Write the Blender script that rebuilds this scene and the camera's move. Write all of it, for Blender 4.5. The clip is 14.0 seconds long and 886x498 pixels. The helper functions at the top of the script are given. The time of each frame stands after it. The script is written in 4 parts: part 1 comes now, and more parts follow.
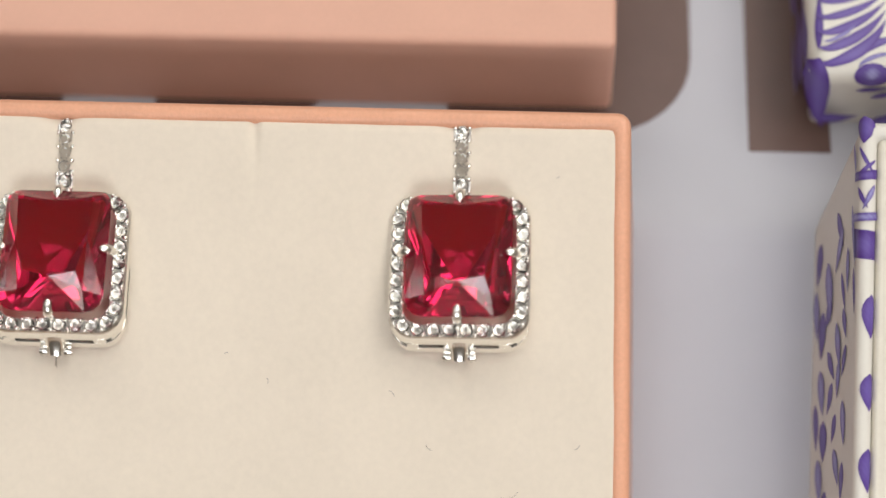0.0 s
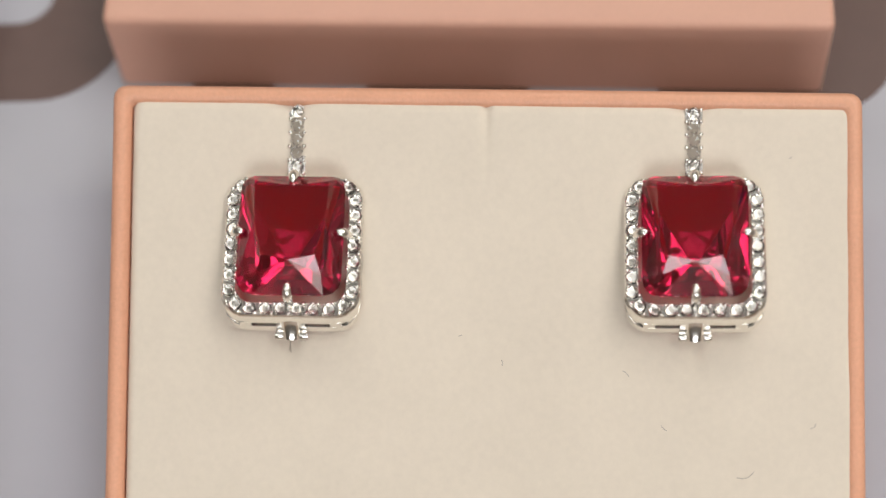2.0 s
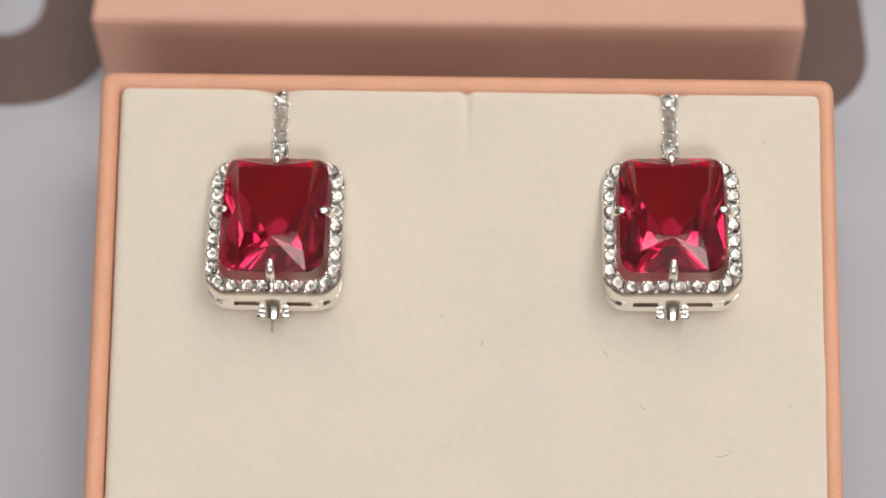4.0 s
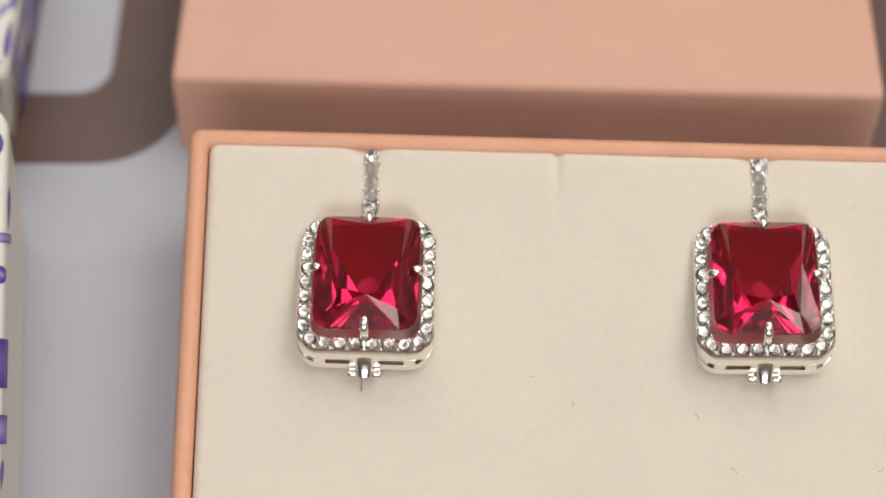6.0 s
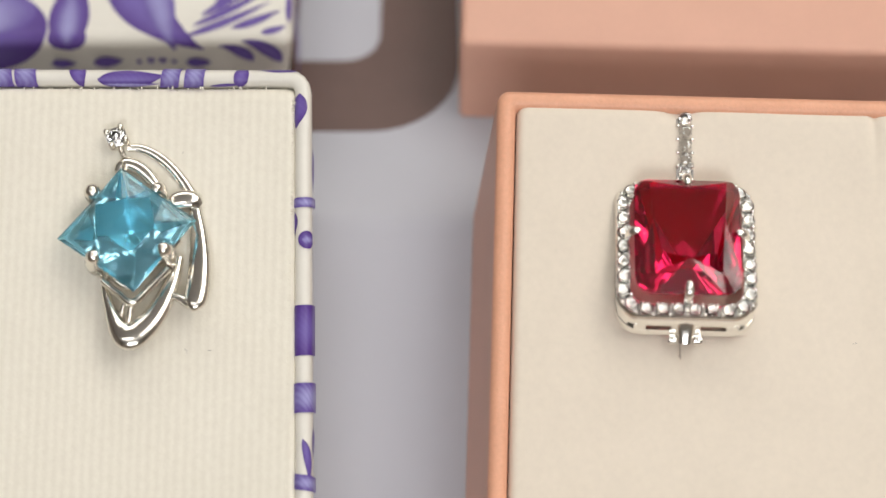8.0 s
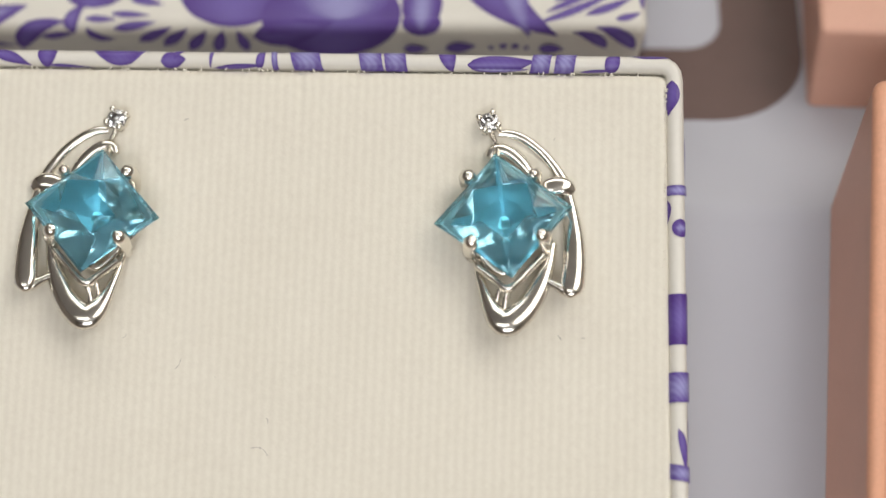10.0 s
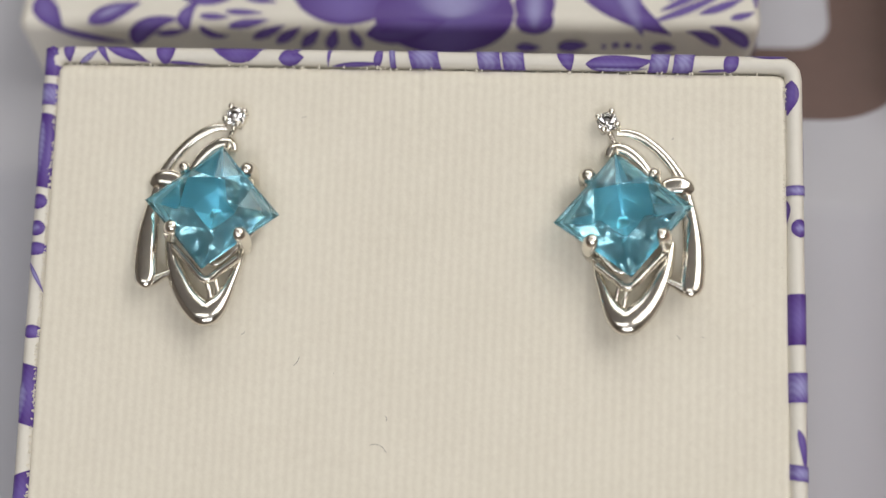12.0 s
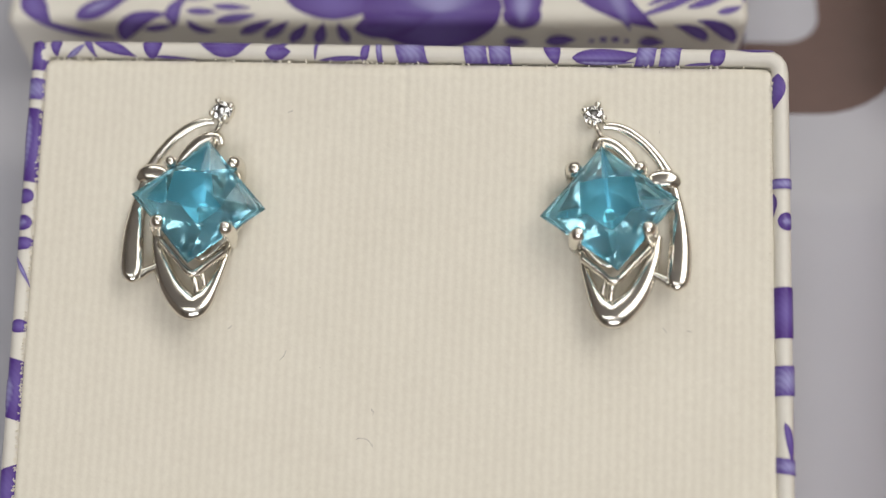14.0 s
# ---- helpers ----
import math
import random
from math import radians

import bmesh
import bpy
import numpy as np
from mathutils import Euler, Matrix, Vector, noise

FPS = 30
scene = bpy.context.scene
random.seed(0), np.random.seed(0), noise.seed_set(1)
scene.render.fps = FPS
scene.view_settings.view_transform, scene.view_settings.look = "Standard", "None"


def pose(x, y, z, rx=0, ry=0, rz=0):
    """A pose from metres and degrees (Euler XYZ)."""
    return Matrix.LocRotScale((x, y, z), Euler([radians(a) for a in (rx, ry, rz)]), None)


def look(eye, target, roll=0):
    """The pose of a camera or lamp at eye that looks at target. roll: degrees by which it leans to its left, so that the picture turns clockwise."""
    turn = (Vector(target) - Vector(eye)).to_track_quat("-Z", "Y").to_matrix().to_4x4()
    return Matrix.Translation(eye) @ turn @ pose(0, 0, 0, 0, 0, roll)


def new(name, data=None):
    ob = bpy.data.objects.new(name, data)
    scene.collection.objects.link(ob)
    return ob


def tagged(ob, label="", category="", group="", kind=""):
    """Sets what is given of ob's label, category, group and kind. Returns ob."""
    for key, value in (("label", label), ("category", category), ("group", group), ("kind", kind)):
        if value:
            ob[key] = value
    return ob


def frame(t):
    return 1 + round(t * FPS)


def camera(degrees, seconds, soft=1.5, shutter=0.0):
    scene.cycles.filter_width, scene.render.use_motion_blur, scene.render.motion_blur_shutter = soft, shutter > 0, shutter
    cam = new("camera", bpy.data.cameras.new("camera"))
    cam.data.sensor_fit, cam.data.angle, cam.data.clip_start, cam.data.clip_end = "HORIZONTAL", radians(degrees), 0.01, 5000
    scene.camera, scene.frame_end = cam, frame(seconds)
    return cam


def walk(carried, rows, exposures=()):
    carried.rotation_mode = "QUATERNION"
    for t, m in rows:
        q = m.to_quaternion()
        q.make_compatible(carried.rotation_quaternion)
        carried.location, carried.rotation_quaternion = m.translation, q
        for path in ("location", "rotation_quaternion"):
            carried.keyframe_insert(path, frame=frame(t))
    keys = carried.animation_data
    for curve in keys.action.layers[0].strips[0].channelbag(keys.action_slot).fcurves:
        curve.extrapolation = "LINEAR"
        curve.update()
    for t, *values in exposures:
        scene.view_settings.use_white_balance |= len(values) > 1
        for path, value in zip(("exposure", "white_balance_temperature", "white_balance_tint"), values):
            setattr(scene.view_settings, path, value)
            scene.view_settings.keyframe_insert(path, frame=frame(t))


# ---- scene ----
cam = camera(26.0, 14.0)
cam.data.dof.use_dof = True
cam.data.dof.focus_distance = 0.188
cam.data.dof.aperture_fstop = 10.5

# The face of the open boxes leans back by LEAN from the level shelf; FACE turns its millimetres (right, into, up) into the world.
MM = 0.001
LEAN = radians(28.0)
SHELF = 0.955
DEEP = 19.3
FACE = Matrix((
    (1, 0, 0, 0),
    (0, math.sin(LEAN), math.cos(LEAN), -math.sin(LEAN) * DEEP * MM),
    (0, -math.cos(LEAN), math.sin(LEAN), SHELF + math.cos(LEAN) * DEEP * MM),
    (0, 0, 0, 1)))

# seconds, right, into, up (millimetres before the face), turns
PATH = [
    (0.0, 63.80, -186.05, -16.10, 91.120, -1.542, 2.578),
    (0.5, 54.42, -186.81, -17.33, 90.874, -1.750, 2.211),
    (1.0, 45.87, -187.85, -19.26, 91.088, -1.585, 2.447),
    (1.5, 42.92, -187.98, -21.14, 91.749, -1.274, 2.909),
    (2.0, 44.07, -187.96, -19.70, 91.532, -1.003, 3.466),
    (2.5, 45.93, -188.02, -20.63, 91.944, -0.872, 3.445),
    (3.0, 43.06, -188.29, -22.60, 92.633, -0.962, 2.999),
    (3.2, 45.19, -188.79, -27.26, 93.519, -0.978, 3.363),
    (5.3, 34.33, -189.23, -43.81, 100.120, -1.146, 0.438),
    (5.5, 32.64, -189.14, -44.04, 100.239, -1.067, 0.396),
    (6.0, 27.20, -188.78, -43.36, 99.846, -1.638, 0.286),
    (6.5, 20.01, -188.13, -45.15, 99.963, -1.650, 0.247),
    (7.0, 13.25, -186.82, -46.96, 100.259, -1.682, 0.166),
    (7.5, 6.22, -185.44, -47.52, 100.074, -1.699, 0.725),
    (8.0, -2.04, -183.94, -47.91, 100.152, -1.698, 0.781),
    (8.5, -11.32, -183.16, -47.96, 100.072, -1.906, 0.671),
    (9.0, -17.84, -182.83, -47.86, 99.757, -2.258, 2.011),
    (9.2, -19.81, -182.59, -48.33, 99.900, -2.462, 2.636),
    (11.3, -35.78, -184.41, -49.66, 99.703, -3.484, 4.629),
    (11.5, -35.08, -184.33, -49.46, 99.638, -3.525, 4.910),
    (12.0, -36.11, -184.48, -49.62, 99.673, -3.551, 4.722),
    (12.5, -36.64, -184.56, -49.55, 99.586, -3.519, 4.798),
    (13.0, -35.61, -184.55, -50.43, 99.791, -3.552, 4.796),
    (13.5, -35.66, -184.52, -50.20, 99.690, -3.592, 4.716),
    (14.0, -34.34, -184.07, -50.41, 99.763, -3.495, 4.865),
]
walk(cam, [(t, FACE @ pose(x * MM, y * MM, z * MM, rx, ry, rz)) for t, x, y, z, rx, ry, rz in PATH],
     exposures=[(0.0, -0.12), (1.5, -0.23), (3.0, -0.25), (5.5, -0.21), (6.5, -0.21), (7.5, -0.15), (8.5, -0.07), (9.2, -0.11), (11.3, -0.35), (14.0, -0.35)])

# ---- light ----
world = bpy.data.worlds.new("room_air")
scene.world = world
world.use_nodes = True
world.node_tree.nodes["Background"].inputs[0].default_value = (0.8, 0.85, 1.0, 1)
world.node_tree.nodes["Background"].inputs[1].default_value = 0.05


def area_lamp(name, eye, target, sx, sy, watts, color):
    data = bpy.data.lights.new(name, "AREA")
    data.shape, data.size, data.size_y, data.energy, data.color = "RECTANGLE", sx, sy, watts, color
    ob = new(name, data)
    ob.matrix_world = look(eye, target)
    return ob


area_lamp("unseen_ceiling_light", (1.05, 0.1, 2.57), (1.05, 0.1, 0.9), 1.1, 1.6, 25, (0.98, 0.95, 0.89))
# This panel is added out of view, to light the tops from behind.
area_lamp("unseen_ceiling_light", (-0.1, 1.05, 2.57), (-0.1, 1.05, 0.9), 1.8, 0.6, 14.5, (0.98, 0.96, 0.91))
# Fill strip added behind the camera, unseen, to lift lid fronts and metal.
area_lamp("unseen_ceiling_light", (-0.6, -0.85, 2.57), (-0.6, -0.85, 0.9), 1.4, 0.25, 5.5, (0.98, 0.97, 0.94))
area_lamp("window_daylight", (0.15, -1.93, 1.75), (0.1, 0.0, 1.2), 1.4, 1.06, 32.5, (0.97, 0.97, 1.0))


# ---- materials ----
def mat(name, color, rough=0.5, metal=0.0, vary=0.0, scale=900.0, bump=0.0, bump_scale=4000.0, spec=0.5, trans=0.0, ior=1.45, sheen=0.0, color2=None, coat=0.0):
    m = bpy.data.materials.new(name)
    m.use_nodes = True
    nt = m.node_tree
    b = nt.nodes["Principled BSDF"]
    b.inputs["Base Color"].default_value = (*color, 1)
    b.inputs["Roughness"].default_value = rough
    b.inputs["Metallic"].default_value = metal
    b.inputs["Specular IOR Level"].default_value = spec
    b.inputs["Transmission Weight"].default_value = trans
    b.inputs["IOR"].default_value = ior
    b.inputs["Sheen Weight"].default_value = sheen
    b.inputs["Coat Weight"].default_value = coat
    tc = nt.nodes.new("ShaderNodeTexCoord")
    if vary:
        n1 = nt.nodes.new("ShaderNodeTexNoise")
        n1.inputs["Scale"].default_value, n1.inputs["Detail"].default_value = scale, 6
        nt.links.new(tc.outputs["Object"], n1.inputs["Vector"])
        n2 = nt.nodes.new("ShaderNodeTexNoise")
        n2.inputs["Scale"].default_value, n2.inputs["Detail"].default_value = scale * 0.07, 3
        nt.links.new(tc.outputs["Object"], n2.inputs["Vector"])
        add = nt.nodes.new("ShaderNodeMath")
        add.operation = "ADD"
        nt.links.new(n1.outputs["Fac"], add.inputs[0])
        nt.links.new(n2.outputs["Fac"], add.inputs[1])
        mr = nt.nodes.new("ShaderNodeMapRange")
        mr.inputs["From Min"].default_value, mr.inputs["From Max"].default_value = 0.6, 1.4
        nt.links.new(add.outputs[0], mr.inputs["Value"])
        mix = nt.nodes.new("ShaderNodeMix")
        mix.data_type = "RGBA"
        dark = color2 or tuple(c * (1 - vary) for c in color)
        mix.inputs["A"].default_value = (*dark, 1)
        mix.inputs["B"].default_value = (*(min(1, c * (1 + vary * 0.4)) for c in color), 1)
        nt.links.new(mr.outputs[0], mix.inputs["Factor"])
        nt.links.new(mix.outputs["Result"], b.inputs["Base Color"])
    if bump:
        n3 = nt.nodes.new("ShaderNodeTexNoise")
        n3.inputs["Scale"].default_value, n3.inputs["Detail"].default_value = bump_scale, 4
        nt.links.new(tc.outputs["Object"], n3.inputs["Vector"])
        bp = nt.nodes.new("ShaderNodeBump")
        bp.inputs["Strength"].default_value, bp.inputs["Distance"].default_value = bump, 0.00015
        nt.links.new(n3.outputs["Fac"], bp.inputs["Height"])
        nt.links.new(bp.outputs[0], b.inputs["Normal"])
    return m


M_BOARD = mat("laminated_board", (0.435, 0.435, 0.48), 0.42, vary=0.04, scale=120, bump=0.05, bump_scale=900)
M_PRINT = mat("brown_print", (0.122, 0.071, 0.060), 0.42, vary=0.12, scale=300)
M_WOOD = mat("counter_wood", (0.30, 0.20, 0.12), 0.45, vary=0.3, scale=40)
M_WALL = mat("wall_paint", (0.32, 0.285, 0.25), 0.8, vary=0.06, scale=8)
M_CEIL = mat("ceiling_paint", (0.78, 0.78, 0.77), 0.85, vary=0.04, scale=6)
M_FLOOR = mat("floor_tile", (0.16, 0.14, 0.12), 0.4, vary=0.15, scale=12)
M_PINK = mat("pink_paper", (0.70, 0.40, 0.30), 0.40, vary=0.06, scale=2600, bump=0.12, bump_scale=6000, spec=0.4)
M_PAPER = mat("cream_paper", (0.74, 0.71, 0.645), 0.35, vary=0.04, scale=1500, bump=0.08, bump_scale=5000)
M_RIMPINK = mat("orange_pink_paper", (0.80, 0.41, 0.265), 0.28, vary=0.12, scale=2600, bump=0.35, bump_scale=5000, spec=0.45)
M_SUEDE = mat("cream_suede", (0.76, 0.675, 0.567), 0.95, vary=0.06, scale=1500, bump=0.12, bump_scale=22000, spec=0.1, sheen=0.3)
M_SLIT = mat("slit_shadow", (0.46, 0.40, 0.33), 0.95, vary=0.2, scale=5000)
M_SILVER = mat("rhodium_silver", (0.93, 0.91, 0.865), 0.19, 1.0)
M_STONE = mat("clear_stone", (1.0, 1.0, 1.0), 0.0, trans=1.0, ior=2.1)
M_CLEAR = mat("bright_clear_stone", (1.0, 1.0, 1.0), 0.0, trans=1.0, ior=2.1)
M_REFLECTOR = mat("satin_silver", (0.90, 0.90, 0.88), 0.45, 1.0, vary=0.04, scale=600)
# Same rhodium silver, with the brown room's reflection put into its colour.
M_SILVER_TINT = mat("silver_reflection_tint", (0.86, 0.825, 0.755), 0.17, 1.0, vary=0.08, scale=600)
M_RUBY = mat("red_stone", (0.61, 0.014, 0.075), 0.0, trans=1.0, ior=1.74)
M_AQUA = mat("blue_stone", (0.43, 0.84, 1.0), 0.02, trans=1.0, ior=1.6)


def see_through(m, tint, share_of):
    """Lets part of the light straight through the stone, tinted, so that it colours its own shadow."""
    nt = m.node_tree
    out, b = nt.nodes["Material Output"], nt.nodes["Principled BSDF"]
    tr = nt.nodes.new("ShaderNodeBsdfTransparent")
    tr.inputs[0].default_value = (*tint, 1)
    mx = nt.nodes.new("ShaderNodeMixShader")
    mx.inputs[0].default_value = share_of
    nt.links.new(b.outputs[0], mx.inputs[1])
    nt.links.new(tr.outputs[0], mx.inputs[2])
    nt.links.new(mx.outputs[0], out.inputs["Surface"])


see_through(M_RUBY, (0.95, 0.05, 0.17), 0.06)
see_through(M_AQUA, (0.50, 0.88, 1.0), 0.12)


def ink(name, edge, middle, hatch):
    """Printing ink that runs from edge to middle across each stroke, with fine hatching."""
    m = mat(name, edge, 0.35)
    nt = m.node_tree
    b = nt.nodes["Principled BSDF"]
    uv = nt.nodes.new("ShaderNodeUVMap")
    uv.uv_map = "stroke"
    sep = nt.nodes.new("ShaderNodeSeparateXYZ")
    nt.links.new(uv.outputs[0], sep.inputs[0])

    def calc(op, a, c):
        n = nt.nodes.new("ShaderNodeMath")
        n.operation = op
        for i, v in enumerate((a, c)):
            if isinstance(v, (int, float)):
                n.inputs[i].default_value = v
            else:
                nt.links.new(v, n.inputs[i])
        return n.outputs[0]
    across = calc("SINE", calc("MULTIPLY", sep.outputs[1], math.pi), 0)
    along = calc("SINE", calc("MULTIPLY", calc("POWER", sep.outputs[0], 0.7), math.pi), 0)
    both = calc("MULTIPLY", calc("POWER", across, 1.5), calc("POWER", along, 0.8))
    tc = nt.nodes.new("ShaderNodeTexCoord")
    wv = nt.nodes.new("ShaderNodeTexWave")
    wv.bands_direction = "DIAGONAL"
    wv.inputs["Scale"].default_value, wv.inputs["Distortion"].default_value = 900, 1.0
    nt.links.new(tc.outputs["Object"], wv.inputs["Vector"])
    ns = nt.nodes.new("ShaderNodeTexNoise")
    ns.inputs["Scale"].default_value, ns.inputs["Detail"].default_value = 250, 4
    nt.links.new(tc.outputs["Object"], ns.inputs["Vector"])
    f = calc("ADD", calc("MULTIPLY", both, 0.85), calc("MULTIPLY", calc("SUBTRACT", wv.outputs["Fac"], 0.5), hatch))
    f = calc("ADD", f, calc("MULTIPLY", calc("SUBTRACT", ns.outputs["Fac"], 0.5), 0.5))
    mx = nt.nodes.new("ShaderNodeMix")
    mx.data_type = "RGBA"
    mx.clamp_factor = True
    mx.inputs["A"].default_value, mx.inputs["B"].default_value = (*edge, 1), (*middle, 1)
    nt.links.new(f, mx.inputs["Factor"])
    nt.links.new(mx.outputs["Result"], b.inputs["Base Color"])
    return m


M_PURPLE = ink("purple_print", (0.085, 0.035, 0.235), (0.165, 0.115, 0.40), 0.10)
M_VIOLET = ink("violet_print", (0.12, 0.07, 0.31), (0.34, 0.33, 0.60), 0.22)


def ribbed_fabric():
    """Soft cream cloth: faint upright ribs under a fluffy, speckled nap."""
    m = mat("ribbed_fabric", (0.80, 0.74, 0.62), 0.95, spec=0.1, sheen=0.25)
    nt = m.node_tree
    b = nt.nodes["Principled BSDF"]
    tc = nt.nodes.new("ShaderNodeTexCoord")

    def tex(kind, **sockets):
        n = nt.nodes.new(kind)
        for k, v in sockets.items():
            n.inputs[k.replace("_", " ")].default_value = v
        nt.links.new(tc.outputs["Object"], n.inputs["Vector"])
        return n

    def calc(op, a, c):
        n = nt.nodes.new("ShaderNodeMath")
        n.operation = op
        for i, v in enumerate((a, c)):
            if isinstance(v, (int, float)):
                n.inputs[i].default_value = v
            else:
                nt.links.new(v, n.inputs[i])
        return n.outputs[0]
    ribs = tex("ShaderNodeTexWave", Scale=345, Distortion=2.2, Detail=3, Detail_Scale=9)
    ribs.wave_type, ribs.bands_direction = "BANDS", "X"
    nap, tuft, blotch = tex("ShaderNodeTexNoise", Scale=5200, Detail=4), tex("ShaderNodeTexNoise", Scale=1300, Detail=3), tex("ShaderNodeTexNoise", Scale=130, Detail=3)
    height = calc("ADD", calc("MULTIPLY", ribs.outputs["Fac"], 0.55), calc("ADD", nap.outputs["Fac"], calc("MULTIPLY", tuft.outputs["Fac"], 1.1)))
    bp = nt.nodes.new("ShaderNodeBump")
    bp.inputs["Strength"].default_value, bp.inputs["Distance"].default_value = 0.07, 0.0002
    nt.links.new(height, bp.inputs["Height"])
    nt.links.new(bp.outputs[0], b.inputs["Normal"])
    tone = calc("ADD", calc("ADD", calc("MULTIPLY", ribs.outputs["Fac"], 0.22), 0.05), calc("ADD", calc("MULTIPLY", tuft.outputs["Fac"], 0.55), calc("MULTIPLY", blotch.outputs["Fac"], 0.35)))
    mx = nt.nodes.new("ShaderNodeMix")
    mx.data_type = "RGBA"
    mx.inputs["A"].default_value, mx.inputs["B"].default_value = (0.66, 0.61, 0.515, 1), (0.82, 0.78, 0.68, 1)
    nt.links.new(tone, mx.inputs["Factor"])
    nt.links.new(mx.outputs["Result"], b.inputs["Base Color"])
    return m


M_RIB = ribbed_fabric()


# ---- builders ----
def part(name, bm, material, parent, label="", smooth=False):
    """Links a bmesh in millimetres as one mesh under parent."""
    bmesh.ops.scale(bm, vec=(MM, MM, MM), verts=bm.verts)
    bmesh.ops.recalc_face_normals(bm, faces=bm.faces)
    me = bpy.data.meshes.new(name)
    bm.to_mesh(me)
    bm.free()
    if smooth:
        me.shade_smooth()
        me.set_sharp_from_angle(angle=radians(smooth))
    me.materials.append(material)
    ob = new(name, me)
    ob.parent = parent
    if label:
        ob["label"] = label
    return ob


def share(ob, name, parent, m):
    """One more piece on the mesh of ob."""
    o = new(name, ob.data)
    o.parent = parent
    o.matrix_local = m
    return o


def thing(name, m, label, category, group="", kind=""):
    e = new(name)
    e.empty_display_size = 0.005
    e.matrix_world = m
    return tagged(e, label, category, group, kind)


def at(x, y, z, rx=0, ry=0, rz=0):
    return pose(x * MM, y * MM, z * MM, rx, ry, rz)


def slab(bm, x0, x1, y0, y1, z0, z1, r=0.0, seg=3):
    vs = [bm.verts.new((x, y, z)) for x in (x0, x1) for y in (y0, y1) for z in (z0, z1)]
    q = [(0, 1, 3, 2), (4, 6, 7, 5), (0, 4, 5, 1), (2, 3, 7, 6), (0, 2, 6, 4), (1, 5, 7, 3)]
    fs = [bm.faces.new([vs[i] for i in f]) for f in q]
    if r:
        bmesh.ops.bevel(bm, geom=list({e for f in fs for e in f.edges}), offset=r, segments=seg, affect="EDGES", profile=0.5)


def ring_points(x0, x1, z0, z1, r, n=4):
    """A rounded rectangle in x and z, counter-clockwise."""
    pts = []
    for cx, cz, a0 in ((x1 - r, z1 - r, 0), (x0 + r, z1 - r, 90), (x0 + r, z0 + r, 180), (x1 - r, z0 + r, 270)):
        for i in range(n + 1):
            a = radians(a0 + 90 * i / n)
            pts.append((cx + r * math.cos(a), cz + r * math.sin(a)))
    return pts


def loft(bm, rings, closed=True, caps=(False, False)):
    rows = [[bm.verts.new(p) for p in ring] for ring in rings]
    for a, b in zip(rows, rows[1:]):
        n = len(a)
        for i in range(n if closed else n - 1):
            bm.faces.new((a[i], a[(i + 1) % n], b[(i + 1) % n], b[i]))
    if caps[0]:
        bm.faces.new(rows[0])
    if caps[1]:
        bm.faces.new(rows[-1])
    return rows


def smooth_line(pts, n=6):
    """Catmull-Rom through tuples of any length."""
    out = []
    P = [pts[0]] + list(pts) + [pts[-1]]
    for i in range(1, len(P) - 2):
        for k in range(n):
            t = k / n
            out.append(tuple(0.5 * (2 * b + (c - a) * t + (2 * a - 5 * b + 4 * c - d) * t * t + (3 * b - a - 3 * c + d) * t ** 3) for a, b, c, d in zip(P[i - 1], P[i], P[i + 1], P[i + 2])))
    out.append(tuple(pts[-1]))
    return out


def blade(bm, pts, n=6, seg=10):
    """A swept wire: points of x, y, z, half width across the face, half thickness out of it."""
    line = smooth_line(pts, n)
    rings = []
    for i, (x, y, z, w, h) in enumerate(line):
        a, b = line[max(i - 1, 0)], line[min(i + 1, len(line) - 1)]
        d = Vector((b[0] - a[0], b[1] - a[1], b[2] - a[2])).normalized()
        side = d.cross(Vector((0, 1, 0)))
        side = side.normalized() if side.length > 1e-4 else Vector((1, 0, 0))
        out = side.cross(d).normalized()
        rings.append([Vector((x, y, z)) + side * (w * math.cos(2 * math.pi * k / seg)) + out * (h * math.sin(2 * math.pi * k / seg)) for k in range(seg)])
    loft(bm, rings, caps=(True, True))


def ball(bm, x, y, z, r, sy=1.0, sub=2):
    got = bmesh.ops.create_icosphere(bm, subdivisions=sub, radius=r)
    bmesh.ops.scale(bm, vec=(1, sy, 1), verts=got["verts"])
    bmesh.ops.translate(bm, vec=(x, y, z), verts=got["verts"])


def brilliant(bm, r, n=8):
    """A small round cut stone, table towards -y."""
    def ring(rad, y, off):
        return [bm.verts.new((rad * math.cos(2 * math.pi * (i + off) / n), y, rad * math.sin(2 * math.pi * (i + off) / n))) for i in range(n)]
    t, c, g = ring(r * 0.42, -0.46 * r, 0), ring(r * 0.74, -0.34 * r, 0.5), ring(r, 0, 0)
    bm.faces.new(t)
    for i in range(n):
        j = (i + 1) % n
        bm.faces.new((t[i], t[j], c[i]))
        bm.faces.new((t[j], c[j], c[i]))
        bm.faces.new((c[i], g[j], g[i]))
        bm.faces.new((c[i], c[j], g[j]))
    k = bm.verts.new((0, r * 0.9, 0))
    for i in range(n):
        bm.faces.new((g[i], g[(i + 1) % n], k))


